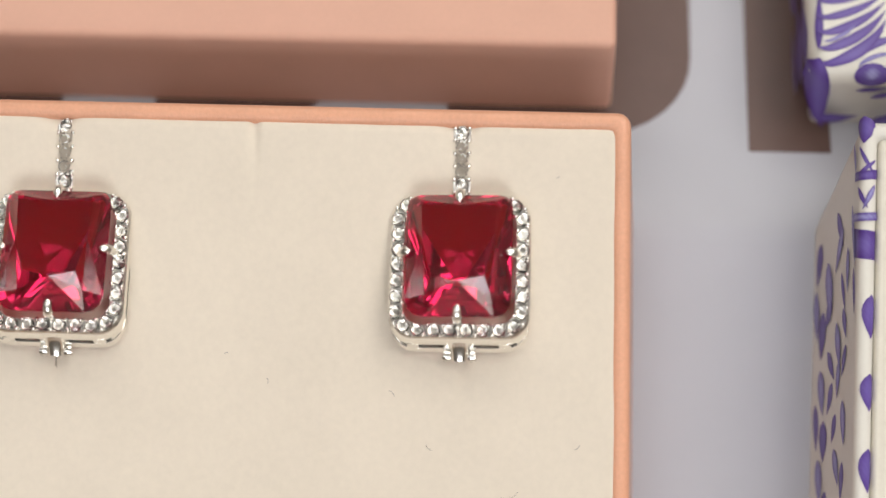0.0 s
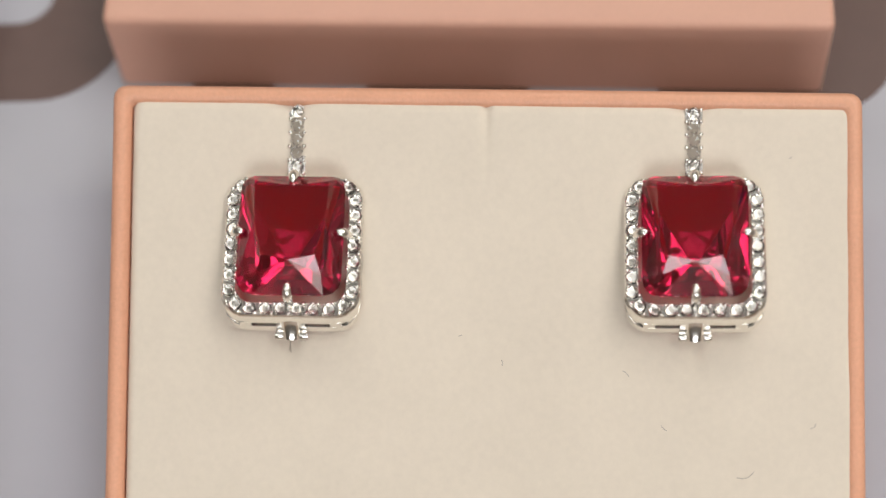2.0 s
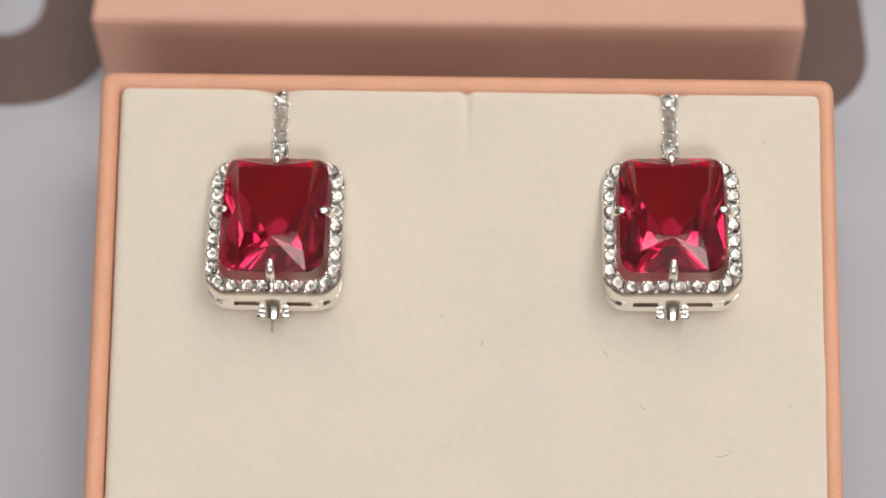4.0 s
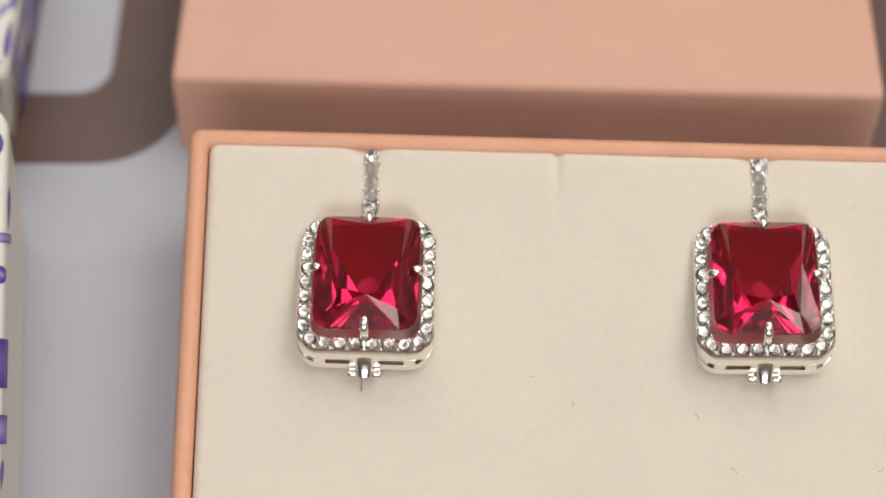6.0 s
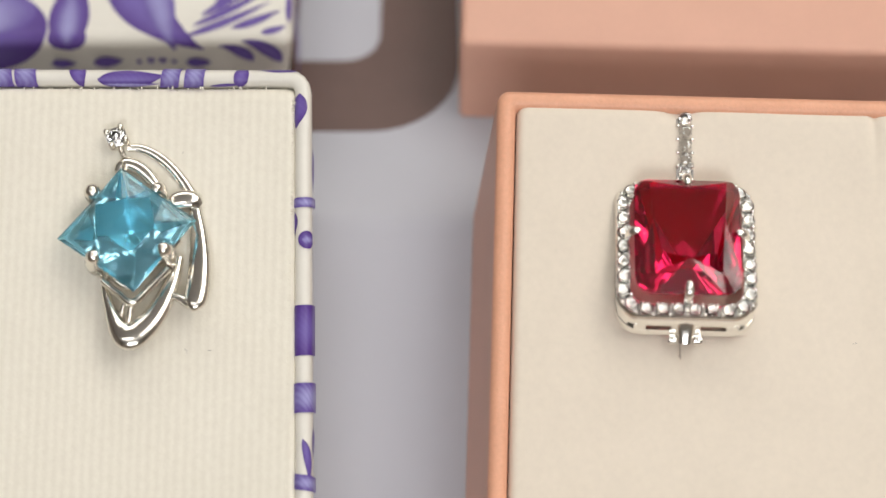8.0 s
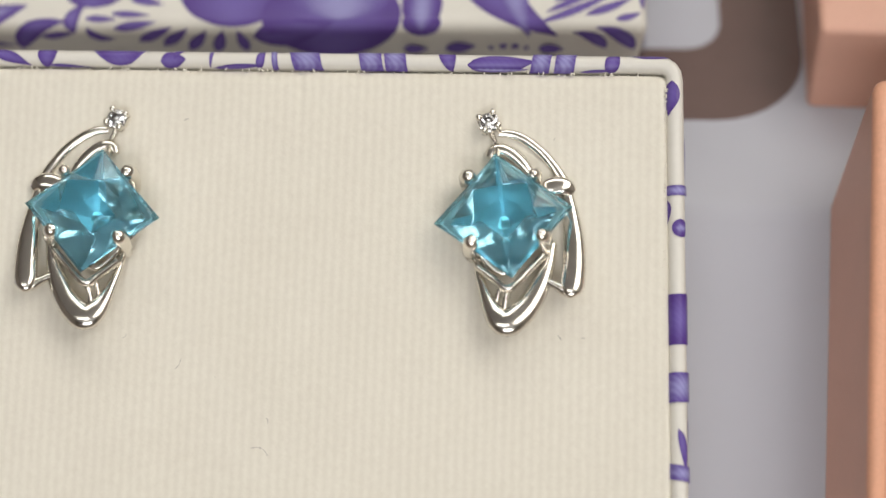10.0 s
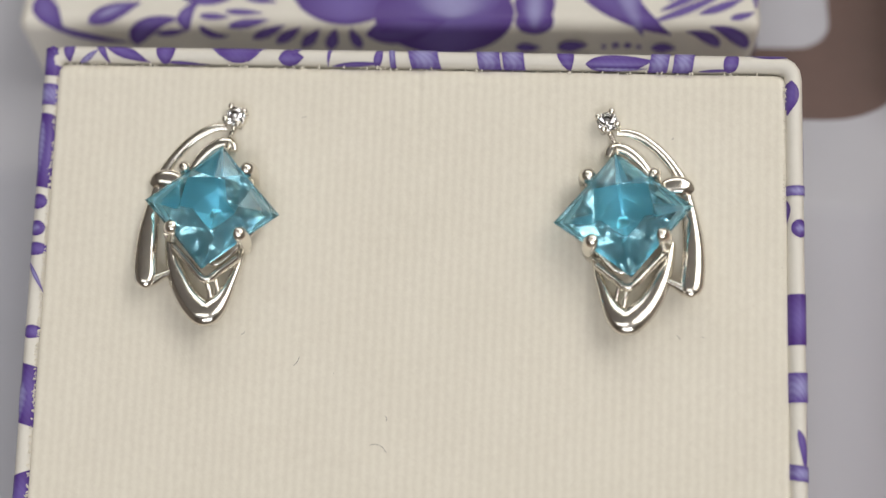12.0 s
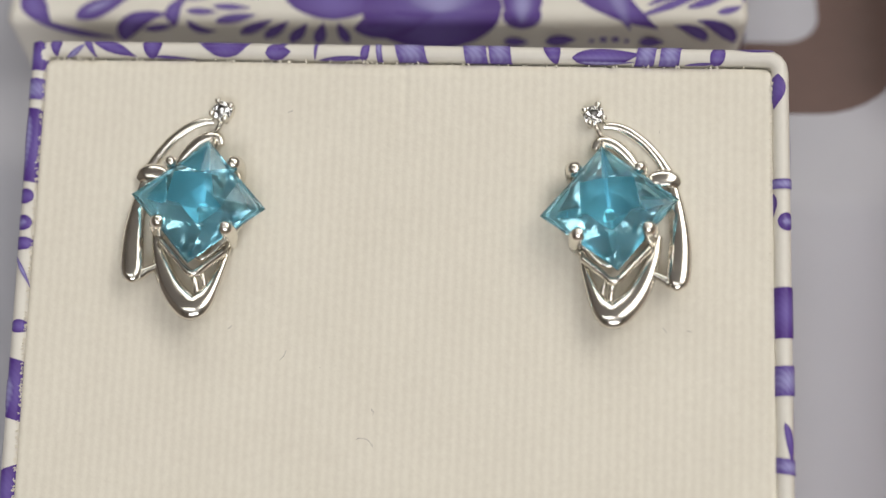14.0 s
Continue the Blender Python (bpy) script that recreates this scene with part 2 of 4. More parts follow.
# ---- room ----
def room():
    for name, x0, x1, y0, y1, z0, z1, m in (
            ("floor", -2000, 2000, -2000, 2000, -60, 0, M_FLOOR), ("ceiling", -2000, 2000, -2000, 2000, 2600, 2660, M_CEIL),
            ("wall_north", -2000, 2000, 2000, 2080, 0, 2600, M_WALL), ("wall_south", -2000, 2000, -2080, -2000, 0, 2600, M_WALL),
            ("wall_east", 2000, 2080, -2080, 2080, 0, 2600, M_WALL), ("wall_west", -2080, -2000, -2080, 2080, 0, 2600, M_WALL)):
        bm = bmesh.new()
        slab(bm, x0, x1, y0, y1, z0, z1)
        tagged(part(name, bm, m, None), "plain painted " + name.split("_")[0] if "floor" not in name else "beige tiled shop floor", name.split("_")[0], kind="structure")
    bm = bmesh.new()
    slab(bm, -560, 860, -1996, -1960, 1210, 2290)
    win = tagged(part("window_1", bm, M_CEIL, None), "bright shop window in the wall behind the viewer", "window", kind="structure")
    c = thing("shop_counter", pose(0, 0, 0), "brown wooden shop counter under the display board", "counter")
    bm = bmesh.new()
    slab(bm, -700, 700, -260, 420, 860, 900, 3)
    part("counter_top", bm, M_WOOD, c)
    bm = bmesh.new()
    slab(bm, -660, 660, -220, 380, 0, 860, 2)
    part("counter_body", bm, M_WOOD, c)


room()


# ---- display board: a level shelf that folds down into a slope ----
FOLD = -10.75


def display_board():
    b = thing("display_board", pose(0, 0, SHELF), "white laminated display board, level shelf folding into a front slope", "display board", kind="structure")
    d = Vector((0, -math.cos(LEAN), -math.sin(LEAN)))
    up = Vector((0, -math.sin(LEAN), math.cos(LEAN)))
    prof = [Vector((0, 230, 0))]
    f = Vector((0, FOLD, 0))
    a0, a1 = f + Vector((0, 1.6, 0)), f + d * 1.6
    for i in range(9):
        t = i / 8
        prof.append(a0 * (1 - t) ** 2 + f * 2 * t * (1 - t) + a1 * t * t)
    end = f + d * 96
    prof += [end, end + up * 9, end + up * 9 + d * 3, end + d * 3 - up * 3, end - up * 3]
    prof += [f - Vector((0, 0, 3.2)), Vector((0, 230, -3))]
    bm = bmesh.new()
    loft(bm, [[Vector((x, p.y, p.z)) for p in prof] for x in (-330, 330)], caps=(True, True))
    part("board_sheet", bm, M_BOARD, b, smooth=30)
    for x in (-300, 300):
        bm = bmesh.new()
        slab(bm, x - 4, x + 4, -60, 225, -55, -28)
        slab(bm, x - 4, x + 4, 20, 225, -30, -3)
        part("board_leg", bm, M_BOARD, b)


display_board()


def flat_shape(bm, outer, inner, z=0.0, th=0.06):
    """A flat printed shape with an optional hole; both outlines have equally many points."""
    def side(zz):
        return [bm.verts.new((x, y, zz)) for x, y in outer], [bm.verts.new((x, y, zz)) for x, y in inner]
    (o1, i1), (o0, i0) = side(z + th), side(z)
    n = len(outer)
    for i in range(n):
        j = (i + 1) % n
        bm.faces.new((o1[i], o1[j], i1[j], i1[i]))
        bm.faces.new((o0[i], o0[j], o1[j], o1[i]))
        bm.faces.new((i1[i], i1[j], i0[j], i0[i]))


def rounded_rect(x0, x1, y0, y1, rr, n=8):
    """Corner radii from the upper right, counter-clockwise."""
    pts = []
    for (cx, cy, a0), r in zip(((x1, y1, 0), (x0, y1, 90), (x0, y0, 180), (x1, y0, 270)), rr):
        sx, sy = (-1 if cx == x1 else 1), (-1 if cy == y1 else 1)
        for i in range(n + 1):
            a = radians(a0 + 90 * i / n)
            pts.append((cx + sx * r + r * math.cos(a), cy + sy * r + r * math.sin(a)))
    return pts


def printed_marks():
    lab = "large dark brown letter stroke printed on the white board"

    def mark(bm, x=0.0, y=0.0, turn=0.0):
        o = part("printed_mark", bm, M_PRINT, None)
        o.matrix_world = pose(x * MM, y * MM, SHELF, 0, 0, turn)
        tagged(o, lab, "printed mark", "brown printing on the board")
    for x, y, turn, x0, x1, hx0, hx1 in ((-31.7, 1.0, 2.0, 0, 27.3, 8.9, 18.3), (22.6, 0.8, 0, 0, 20.5, 8.6, 11.8), (54.4, 0.85, 0, 0, 26.3, 8.8, 17.6)):
        bm = bmesh.new()
        flat_shape(bm, rounded_rect(x0, x1, 0, 64.3, (10, 0.4, 0.4, 10)), rounded_rect(hx0, hx1, 10.6, 54.3, (min(4, (hx1 - hx0) / 2.2), 0.3, 0.3, min(4, (hx1 - hx0) / 2.2))))
        mark(bm, x, y, turn)
    for x0, x1, y0 in ((86.7, 95.4, -1.0), (3.4, 12.4, 1.0)):
        bm = bmesh.new()
        slab(bm, x0, x1, y0, 66, 0, 0.06)
        mark(bm)


printed_marks()


# ---- boxes ----
# The printed box lies slightly turned beside the pink one, and is a little smaller.
TURNED = at(-95.15, 0.0, 1.08, 0, -1.33, 0) @ Matrix.Scale(0.986, 4)


def pad_surface(bm, x0, x1, z0, z1, y, r, dips, nx=190, nz=120):
    """A soft pad seen from -y, its edges rounded by r. dips: x, z, radius across, radius along, depth."""
    rows = []
    for j in range(nz + 1):
        row = []
        for i in range(nx + 1):
            u, v = i / nx, j / nz
            u, v = u - math.sin(4 * math.pi * u) / (4 * math.pi) * 0.75 * 0.5, v
            px, pz = x0 + (x1 - x0) * u, z0 + (z1 - z0) * v
            dx, dz, rc = min(px - x0, x1 - px), min(pz - z0, z1 - pz), 1.6 * r
            e = rc - math.hypot(rc - dx, rc - dz) if dx < rc and dz < rc else min(dx, dz)
            e = max(e, -1.0)
            d = y + (r - math.sqrt(max(r * r - (r - e) ** 2, 0)) if e < r else 0.0) - min(e, 0) * 2
            n = noise.noise(Vector((px * 0.11, pz * 0.11, x0))) * 0.10 + noise.noise(Vector((px * 0.5, pz * 0.5, x0))) * 0.025
            for cx, cz, rx, rz, dep in dips:
                d += dep * math.exp(-((px - cx) / rx) ** 2 - ((pz - cz) / rz) ** 2)
            row.append(bm.verts.new((px, d + n, pz)))
        rows.append(row)
    for a, b in zip(rows, rows[1:]):
        for i in range(nx):
            bm.faces.new((a[i], a[i + 1], b[i + 1], b[i]))
    edge = rows[0] + [q[-1] for q in rows[1:]] + rows[-1][-2::-1] + [q[0] for q in rows[-2:0:-1]]
    deep = [bm.verts.new((v.co.x, 8.0, v.co.z)) for v in edge]
    for i in range(len(edge)):
        j = (i + 1) % len(edge)
        bm.faces.new((edge[i], edge[j], deep[j], deep[i]))
    bm.faces.new(deep)


def box_base(name, x0, x1, z1, label, m_shell, m_pad, pad_r, pad_left, pad_right, pad_top, splay=2.2, rim=1.7, pad_y=0.25, dips=(), m_wall=None, lay=Matrix(), skew=0.0, widen=0.0, corner=1.3):
    """An open box base lying on the slope: x0..x1 across the rim, z1 its upper edge. The walls splay towards the back, its upper end stands plumb,
    and the sides spread by widen towards its lower end. pad_left, pad_right, pad_top: the rim left bare by the pad."""
    e = thing(name, FACE @ lay @ at(x0, 0, z1), label, "jewellery box", "jewellery boxes")
    w, low, back = x1 - x0, -90.0, 14.2
    r = rim / 2
    rings = []

    def out(px, pz):
        return px - pz * widen * px / w

    def ring(o, y, top=0.0, rad=1.2):
        rings.append([(out(px, pz) + skew * max(0.0, y - r) / back, y, pz) for px, pz in ring_points(rim - o, w - rim + o, low + rim - o, -rim + o + top, rad, 4)])
    ring(0, 6.0, rad=0.5)
    for i in range(9):
        a = math.pi * i / 8
        ring(r - r * math.cos(a), r - r * math.sin(a), rad=0.5 + (corner - 0.5) * i / 8)
    k = math.tan(LEAN)
    for y in (3.0, 7.0, 11.0, back):
        ring(rim + splay * (y - r) / back, y, top=-(y - r) * k * 1.28 - splay * (y - r) / back, rad=corner)
    bm = bmesh.new()
    loft(bm, rings[:10])
    part("rim", bm, m_shell, e, smooth=40)
    bm = bmesh.new()
    loft(bm, rings[9:], caps=(False, True))
    part("side_wall", bm, m_wall or m_shell, e, smooth=40)
    bm = bmesh.new()
    pad_surface(bm, pad_left, w - pad_right, low + rim, -pad_top, pad_y, pad_r, dips)
    for v in bm.verts:
        v.co.x = out(v.co.x, v.co.z)
    part("insert_pad", bm, m_pad, e, smooth=50)
    return e


pink_base = box_base("jewellery_box", -0.65, 73.25, 1.2, "open salmon-pink paper jewellery box base with cream suede insert", M_RIMPINK, M_SUEDE, 0.9, 2.02, 0.7, 1.05, rim=1.9, splay=1.6, skew=-0.6, m_wall=M_PINK, widen=0.02,
                     dips=((18.0, -1.0, 1.6, 2.2, 0.7), (57.4, -1.0, 1.6, 2.2, 0.7), (37.2, -1.5, 0.45, 4.5, 0.4), (18.1, -25.2, 0.7, 2.0, 0.5), (57.7, -24.7, 0.7, 2.0, 0.5),
                           (18.7, -15.0, 4.0, 4.4, 1.7), (57.8, -14.6, 4.0, 4.4, 1.7)))
blue_base = box_base("jewellery_box", 0.0, 77.1, 0.0, "open jewellery box base in cream paper with purple floral print", M_PAPER, M_RIB, 0.6, 1.45, 1.65, 2.0, pad_y=0.1, corner=2.4, lay=TURNED, splay=0.4, skew=-1.5, widen=0.021,
                     dips=((17.6, -1.0, 0.35, 3.0, 0.25), (38.8, -2.0, 0.3, 4.5, 0.15), (59.4, -1.0, 0.35, 4.0, 0.25), (19.1, -16.3, 2.2, 2.2, 1.6), (60.0, -16.3, 2.2, 2.2, 1.6)))
third_base = box_base("jewellery_box", 95.3, 171.8, 0.8, "open jewellery box base in cream paper with purple print", M_PAPER, M_RIB, 0.5, 1.8, 1.45, 1.35)


def box_lid(name, x0, x1, y0, label, m, r, h=11.6, turn=0.0, size=1.0, taper=0.0):
    e = thing(name, pose(x0 * MM, y0 * MM, SHELF, 0, 0, turn) @ Matrix.Scale(size, 4), label, "box lid", "box lids")
    w, d = x1 - x0, 92.0
    lo = [[(px, py, z) for px, py in ring_points(o, w - o, o, d - o, max(r * 1.1 - o, 0.2), 5)] for o, z in ((1.4, h - 1.4), (1.4 + taper, 0.1), (taper, 0.1), (taper * 0.5, h * 0.5), (0.0, h - r))]
    bm = bmesh.new()
    loft(bm, lo)
    part("skirt", bm, m, e, smooth=40)
    bm = bmesh.new()
    up = []
    for i in range(6):
        a = math.pi / 2 * i / 5
        o = r - r * math.cos(a)
        up.append([(px, py, h - r + r * math.sin(a)) for px, py in ring_points(o, w - o, o, d - o, max(r * 1.1 - o, 0.1), 5)])
    loft(bm, up, caps=(False, True))
    part("top_panel", bm, m, e, smooth=40)
    return e


box_lid("lid_box", -4.65, 72.1, 4.1, "salmon-pink paper box lid lying closed side up on the board", M_PINK, 0.8, h=11.8)
blue_lid = box_lid("lid_box", -101.6, -20.6, 0.6, "cream box lid with purple floral print lying on the board", M_PAPER, 1.2, turn=2.7, size=0.979, taper=1.3)
third_lid = box_lid("lid_box", 91.8, 172.2, 1.4, "cream box lid with purple floral print, mostly out of view", M_PAPER, 2.0, taper=1.5)


# ---- red earrings ----
def red_gem():
    """A rectangular stone with rounded corners: a notched table, star facets and mains above, one steep step and broad facets down to a keel below."""
    bm = bmesh.new()

    def corner(cx, cz, r, a0):
        return [(cx + r * math.cos(radians(a0 + 30 * i)), cz + r * math.sin(radians(a0 + 30 * i))) for i in range(4)]
    outline = corner(3.9, 4.75, 1.3, 0) + corner(-3.9, 4.75, 1.3, 90) + corner(-3.5, -4.35, 1.7, 180) + corner(3.5, -4.35, 1.7, 270)
    n = len(outline)
    g1, g2 = ([bm.verts.new((x, y - (0.35 if z < 0 else 0.0), z)) for x, z in outline] for y in (-1.25, -1.0))
    for i in range(n):
        bm.faces.new((g1[i], g1[(i + 1) % n], g2[(i + 1) % n], g2[i]))
    # crown: table corners and middles, counter-clockwise from the upper right
    t = [bm.verts.new((x, -2.85, z)) for x, z in ((3.7, 5.1), (0, 4.6), (-3.7, 5.1), (-3.5, 1.0), (-2.6, -2.35), (0, -2.85), (2.6, -2.35), (3.5, 1.0))]
    bm.faces.new(t)
    sp = [bm.verts.new(p) for p in ((4.35, -2.1, 5.5), (-4.35, -2.1, 5.5), (-3.2, -1.85, -3.95), (3.2, -1.85, -3.95))]
    for k in range(4):
        c, a, b = t[2 * k], t[2 * k - 1], t[2 * k + 1]
        bm.faces.new((c, a, sp[k]))
        bm.faces.new((c, sp[k], b))
        arc = g1[4 * k:4 * k + 4]
        for i in range(3):
            bm.faces.new((sp[k], arc[i], arc[i + 1]))
        nxt = (k + 1) % 4
        bm.faces.new((b, sp[k], arc[3]))
        bm.faces.new((b, arc[3], g1[4 * nxt]))
        bm.faces.new((b, g1[4 * nxt], sp[nxt]))
    # pavilion: a steep narrow step, then four broad facets with cut corners down to a short keel
    ring = [bm.verts.new((x * 0.88, -0.2, z * 0.88 - 0.05)) for x, z in outline]
    for i in range(n):
        j = (i + 1) % n
        bm.faces.new((g2[i], g2[j], ring[j], ring[i]))
    kr, kl = bm.verts.new((0.7, 2.75, -1.7)), bm.verts.new((-0.7, 2.75, -1.7))
    for i in range(n):
        j = (i + 1) % n
        a, b = (kr if outline[i][0] > 0 else kl), (kr if outline[j][0] > 0 else kl)
        bm.faces.new((ring[i], ring[j], b) if a == b else (ring[i], ring[j], b, a))
    return bm


def round_frame(w, h, r, flare=0.0, n=6):
    """A rounded rectangle, its lower side pushed out by flare."""
    return [(x, z - flare * max(0.0, min(1.0, -z / (h - r)))) for x, z in ring_points(-w, w, -h, h, r, n)]


def frame_at(w, h, r, t):
    """A point on the rounded frame, t from 0 to 1 clockwise from the top middle."""
    pts = [(0, h)] + [(x, z) for x, z in reversed(ring_points(-w, w, -h, h, r, 6))]
    k = max(range(1, len(pts)), key=lambda i: (pts[i][1] > h - 1e-6 and pts[i][0] > 0, pts[i][0]))
    pts = [(0, h)] + pts[k:] + pts[1:k] + [(0, h)]
    seg = [math.dist(a, b) for a, b in zip(pts, pts[1:])]
    s = (t % 1.0) * sum(seg)
    for a, b, l in zip(pts, pts[1:], seg):
        if s <= l:
            f = s / max(l, 1e-9)
            return a[0] + (b[0] - a[0]) * f, a[1] + (b[1] - a[1]) * f
        s -= l
    return pts[0]


def gallery(bm):
    """The wall under the halo: an upper and a lower band joined by posts, open between them along the lower side."""
    for y0, y1, f0, f1 in ((1.2, 1.5, 0.33, 0.43), (2.1, 2.75, 0.62, 0.85)):
        ring = [(round_frame(6.7, 7.05, 2.3, f), y) for f, y in ((f0, y0), (f1, y1))]
        inner = [(round_frame(6.0, 6.35, 2.0, f), y) for f, y in ((f1, y1), (f0, y0))]
        loft(bm, [[(x, y, z) for x, z in p] for p, y in ring + inner + ring[:1]])
    for x0, x1 in ((-1.4, 1.4), (-5.0, -3.85), (3.85, 5.0)):
        rows = []
        for y, f in ((1.4, 0.40), (2.4, 0.70)):
            rows.append([(x, y, -7.05 - f + d) for x, d in ((x0, 0.0), (x1, 0.0), (x1, 0.7), (x0, 0.7))])
        loft(bm, rows, caps=(True, True))
    for s in (-1, 1):
        rows = []
        for x, z in ((5.6, -6.75), (5.9, -6.5), (6.5, -5.8), (6.7, -4.5), (6.7, 6.0), (4.5, 7.0)):
            rows.append([(s * x, 1.4, z - 0.3 * (z < 0)), (s * x, 2.4, z - 0.6 * (z < 0)), (s * (x - 0.6), 2.4, z * 0.94 - 0.6 * (z < 0)), (s * (x - 0.6), 1.4, z * 0.94 - 0.3 * (z < 0))])
        loft(bm, rows, caps=(True, True))


def red_earring(m, label, pitch=1.34):
    e = thing("earring", m, label, "earring", "pair of red stone earrings")
    bm = bmesh.new()
    o, i = round_frame(6.8, 7.15, 2.4), round_frame(5.3, 5.65, 1.7)
    o2, i2 = round_frame(6.6, 6.95, 2.3), round_frame(5.45, 5.8, 1.75)
    ow = round_frame(6.75, 7.1, 2.35, 0.33)
    prof = [(i, 0.6), (i2, 0.12), (o2, 0.12), (o, 0.35), (ow, 1.3), (i, 1.3), (i, 0.6)]
    loft(bm, [[(x, y, z) for x, z in p] for p, y in prof])
    part("halo_frame", bm, M_SILVER, e, smooth=35)
    bm = bmesh.new()
    gallery(bm)
    part("gallery_wall", bm, M_SILVER, e, smooth=35)
    bm = bmesh.new()
    brilliant(bm, 0.69)
    first = part("halo_stone", bm, M_STONE, e)
    n = 30
    for k in range(n):
        x, z = frame_at(6.05, 6.4, 1.9, (k + 0.5) / n)
        if k == 0:
            first.matrix_local = at(x, -0.05, z)
        else:
            share(first, "halo_stone", e, at(x, -0.05, z, (k * 47 % 17) - 8, k * 37 % 90, (k * 29 % 23) - 11))
    bm = bmesh.new()
    ball(bm, 0, 0, 0, 0.26, 1.0, 1)
    bead = part("bead", bm, M_SILVER, e, smooth=80)
    spots = [frame_at(w, h, c, k / n) for k in range(n) for w, h, c in ((6.5, 6.85, 2.25), (5.5, 5.85, 1.7))]
    bead.matrix_local = at(spots[0][0], -0.02, spots[0][1])
    for x, z in spots[1:]:
        share(bead, "bead", e, at(x, -0.02, z))
    stone = part("red_stone", red_gem(), M_RUBY, e, "deep red rectangular faceted stone")
    stone.matrix_local = at(0, 0, 0.65) @ Matrix.Diagonal((0.985, 1, 1, 1))
    for x, z in ((0, -5.3), (0, 6.65), (-5.3, 0.8), (5.3, 0.8)):
        bm = bmesh.new()
        sx, sz = (0 if not x else math.copysign(1, x)), (0 if x else math.copysign(1, z))
        blade(bm, [(x + sx * 0.45, 1.0, z + sz * 0.5, 0.42, 0.35), (x + sx * 0.35, -0.6, z + sz * 0.4, 0.45, 0.4), (x + sx * 0.1, -1.75, z + sz * 0.15, 0.48, 0.42), (x - sx * 0.45, -2.2, z - sz * 0.55, 0.42, 0.34), (x - sx * 0.75, -2.25, z - sz * 0.95, 0.2, 0.18)], seg=10)
        part("prong", bm, M_SILVER, e, smooth=60)

    def lean(z):
        return (z - 6.6) * 0.2 - max(0.0, z - 13.5) * 2.0
    bm = bmesh.new()
    loft(bm, [[(x, y, z) for x, y in ((-0.85, 0.3 - lean(z)), (0.85, 0.3 - lean(z)), (0.85, 1.4 - lean(z)), (-0.85, 1.4 - lean(z)))] for z in (6.8, 8.6, 10.0, 11.7, 13.5, 7.5 + 5 * pitch)], caps=(True, True))
    bar = part("stone_bar", bm, M_SILVER, e)
    for k in range(5):
        share(first, "bar_stone", bar, at(0, -0.08 - lean(8.05 + k * pitch), 8.05 + k * pitch, (k * 47 % 17) + 2, k * 37 % 90, (k * 29 % 23) - 11))
    for k in range(6):
        for x in (-0.7, 0.7):
            share(bead, "bead", bar, at(x, 0.15 - lean(7.38 + k * pitch), 7.38 + k * pitch))
    bm = bmesh.new()
    blade(bm, [(0, 1.2, -7.1, 1.3, 0.3), (0, 1.8, -7.5, 1.0, 0.35), (0, 2.4, -8.1, 0.8, 0.4), (0, 2.8, -8.7, 0.7, 0.4)], 3, 12)
    for s in (-1, 1):
        blade(bm, [(s * 0.85, 3.0, -8.3, 0.5, 0.5), (s * 1.2, 3.0, -8.3, 0.55, 0.55), (s * 1.55, 3.0, -8.25, 0.5, 0.5)], 2, 10)
    part("clip_hinge", bm, M_SILVER, e, smooth=40)
    bm = bmesh.new()
    blade(bm, [(0, 2.6, -6.6, 0.35, 0.35), (0, 5.0, -6.5, 0.35, 0.35), (0, 9.0, -5.0, 0.35, 0.35)])
    blade(bm, [(0, 0.0, 13.4, 0.5, 0.35), (0, 2.0, 13.7, 0.5, 0.35), (0, 6.0, 12.0, 0.4, 0.35)])
    part("ear_wire", bm, M_SILVER, e, smooth=60)
    return e


RED_LABEL = "silver earring with large rectangular red stone and clear stone halo"
red_earring(FACE @ at(17.95, -1.7, -14.6, -14, 0, 0), RED_LABEL)
red_earring(FACE @ at(57.05, -1.7, -14.05, -14, -1.0, -2), RED_LABEL, 1.24)


# ---- blue earrings ----
def blue_gem():
    """A square stone on its corner: a long kite at each corner of an eight-sided table, chevrons below."""
    bm = bmesh.new()

    def ring(rc, rm, yc, ym):
        return [bm.verts.new(((rm if k % 2 else rc) * math.cos(radians(90 - 45 * k)), ym if k % 2 else yc, (rm if k % 2 else rc) * math.sin(radians(90 - 45 * k)))) for k in range(8)]
    t, g1, g2 = ring(2.7, 3.5, -3.0, -3.0), ring(6.4, 4.45, -1.75, -1.75), ring(6.4, 4.45, -1.5, -1.5)
    bm.faces.new(t)
    for k in range(8):
        bm.faces.new((g1[k], g1[(k + 1) % 8], g2[(k + 1) % 8], g2[k]))
    for k in range(0, 8, 2):
        c, m, d = k, (k + 1) % 8, (k + 2) % 8
        a, b = (bm.verts.new(Vector((0, -2.15, 0)) + Vector((p.x, 0, p.z))) for p in ((g1[c].co * 0.55 + g1[d].co * 0.45 * 0.78), (g1[d].co * 0.55 + g1[c].co * 0.45 * 0.78)))
        for f in ((g1[c], t[c], a), (t[c], t[m], a), (t[m], b, a), (t[m], t[d], b), (t[d], g1[d], b), (g1[c], a, g1[m]), (a, b, g1[m]), (b, g1[d], g1[m])):
            bm.faces.new(f)
    last = g2
    for rc, rm, yc, ym in ((2.0, 1.5, 1.05, 1.05),):
        p = ring(rc, rm, yc, ym)
        for k in range(8):
            j = (k + 1) % 8
            c, m = (k, j) if k % 2 == 0 else (j, k)
            bm.faces.new((last[c], last[m], p[m]))
            bm.faces.new((last[c], p[m], p[c]))
        last = p
    low = bm.verts.new((0, 1.75, 0))
    for k in range(8):
        bm.faces.new((last[k], last[(k + 1) % 8], low))
    return bm


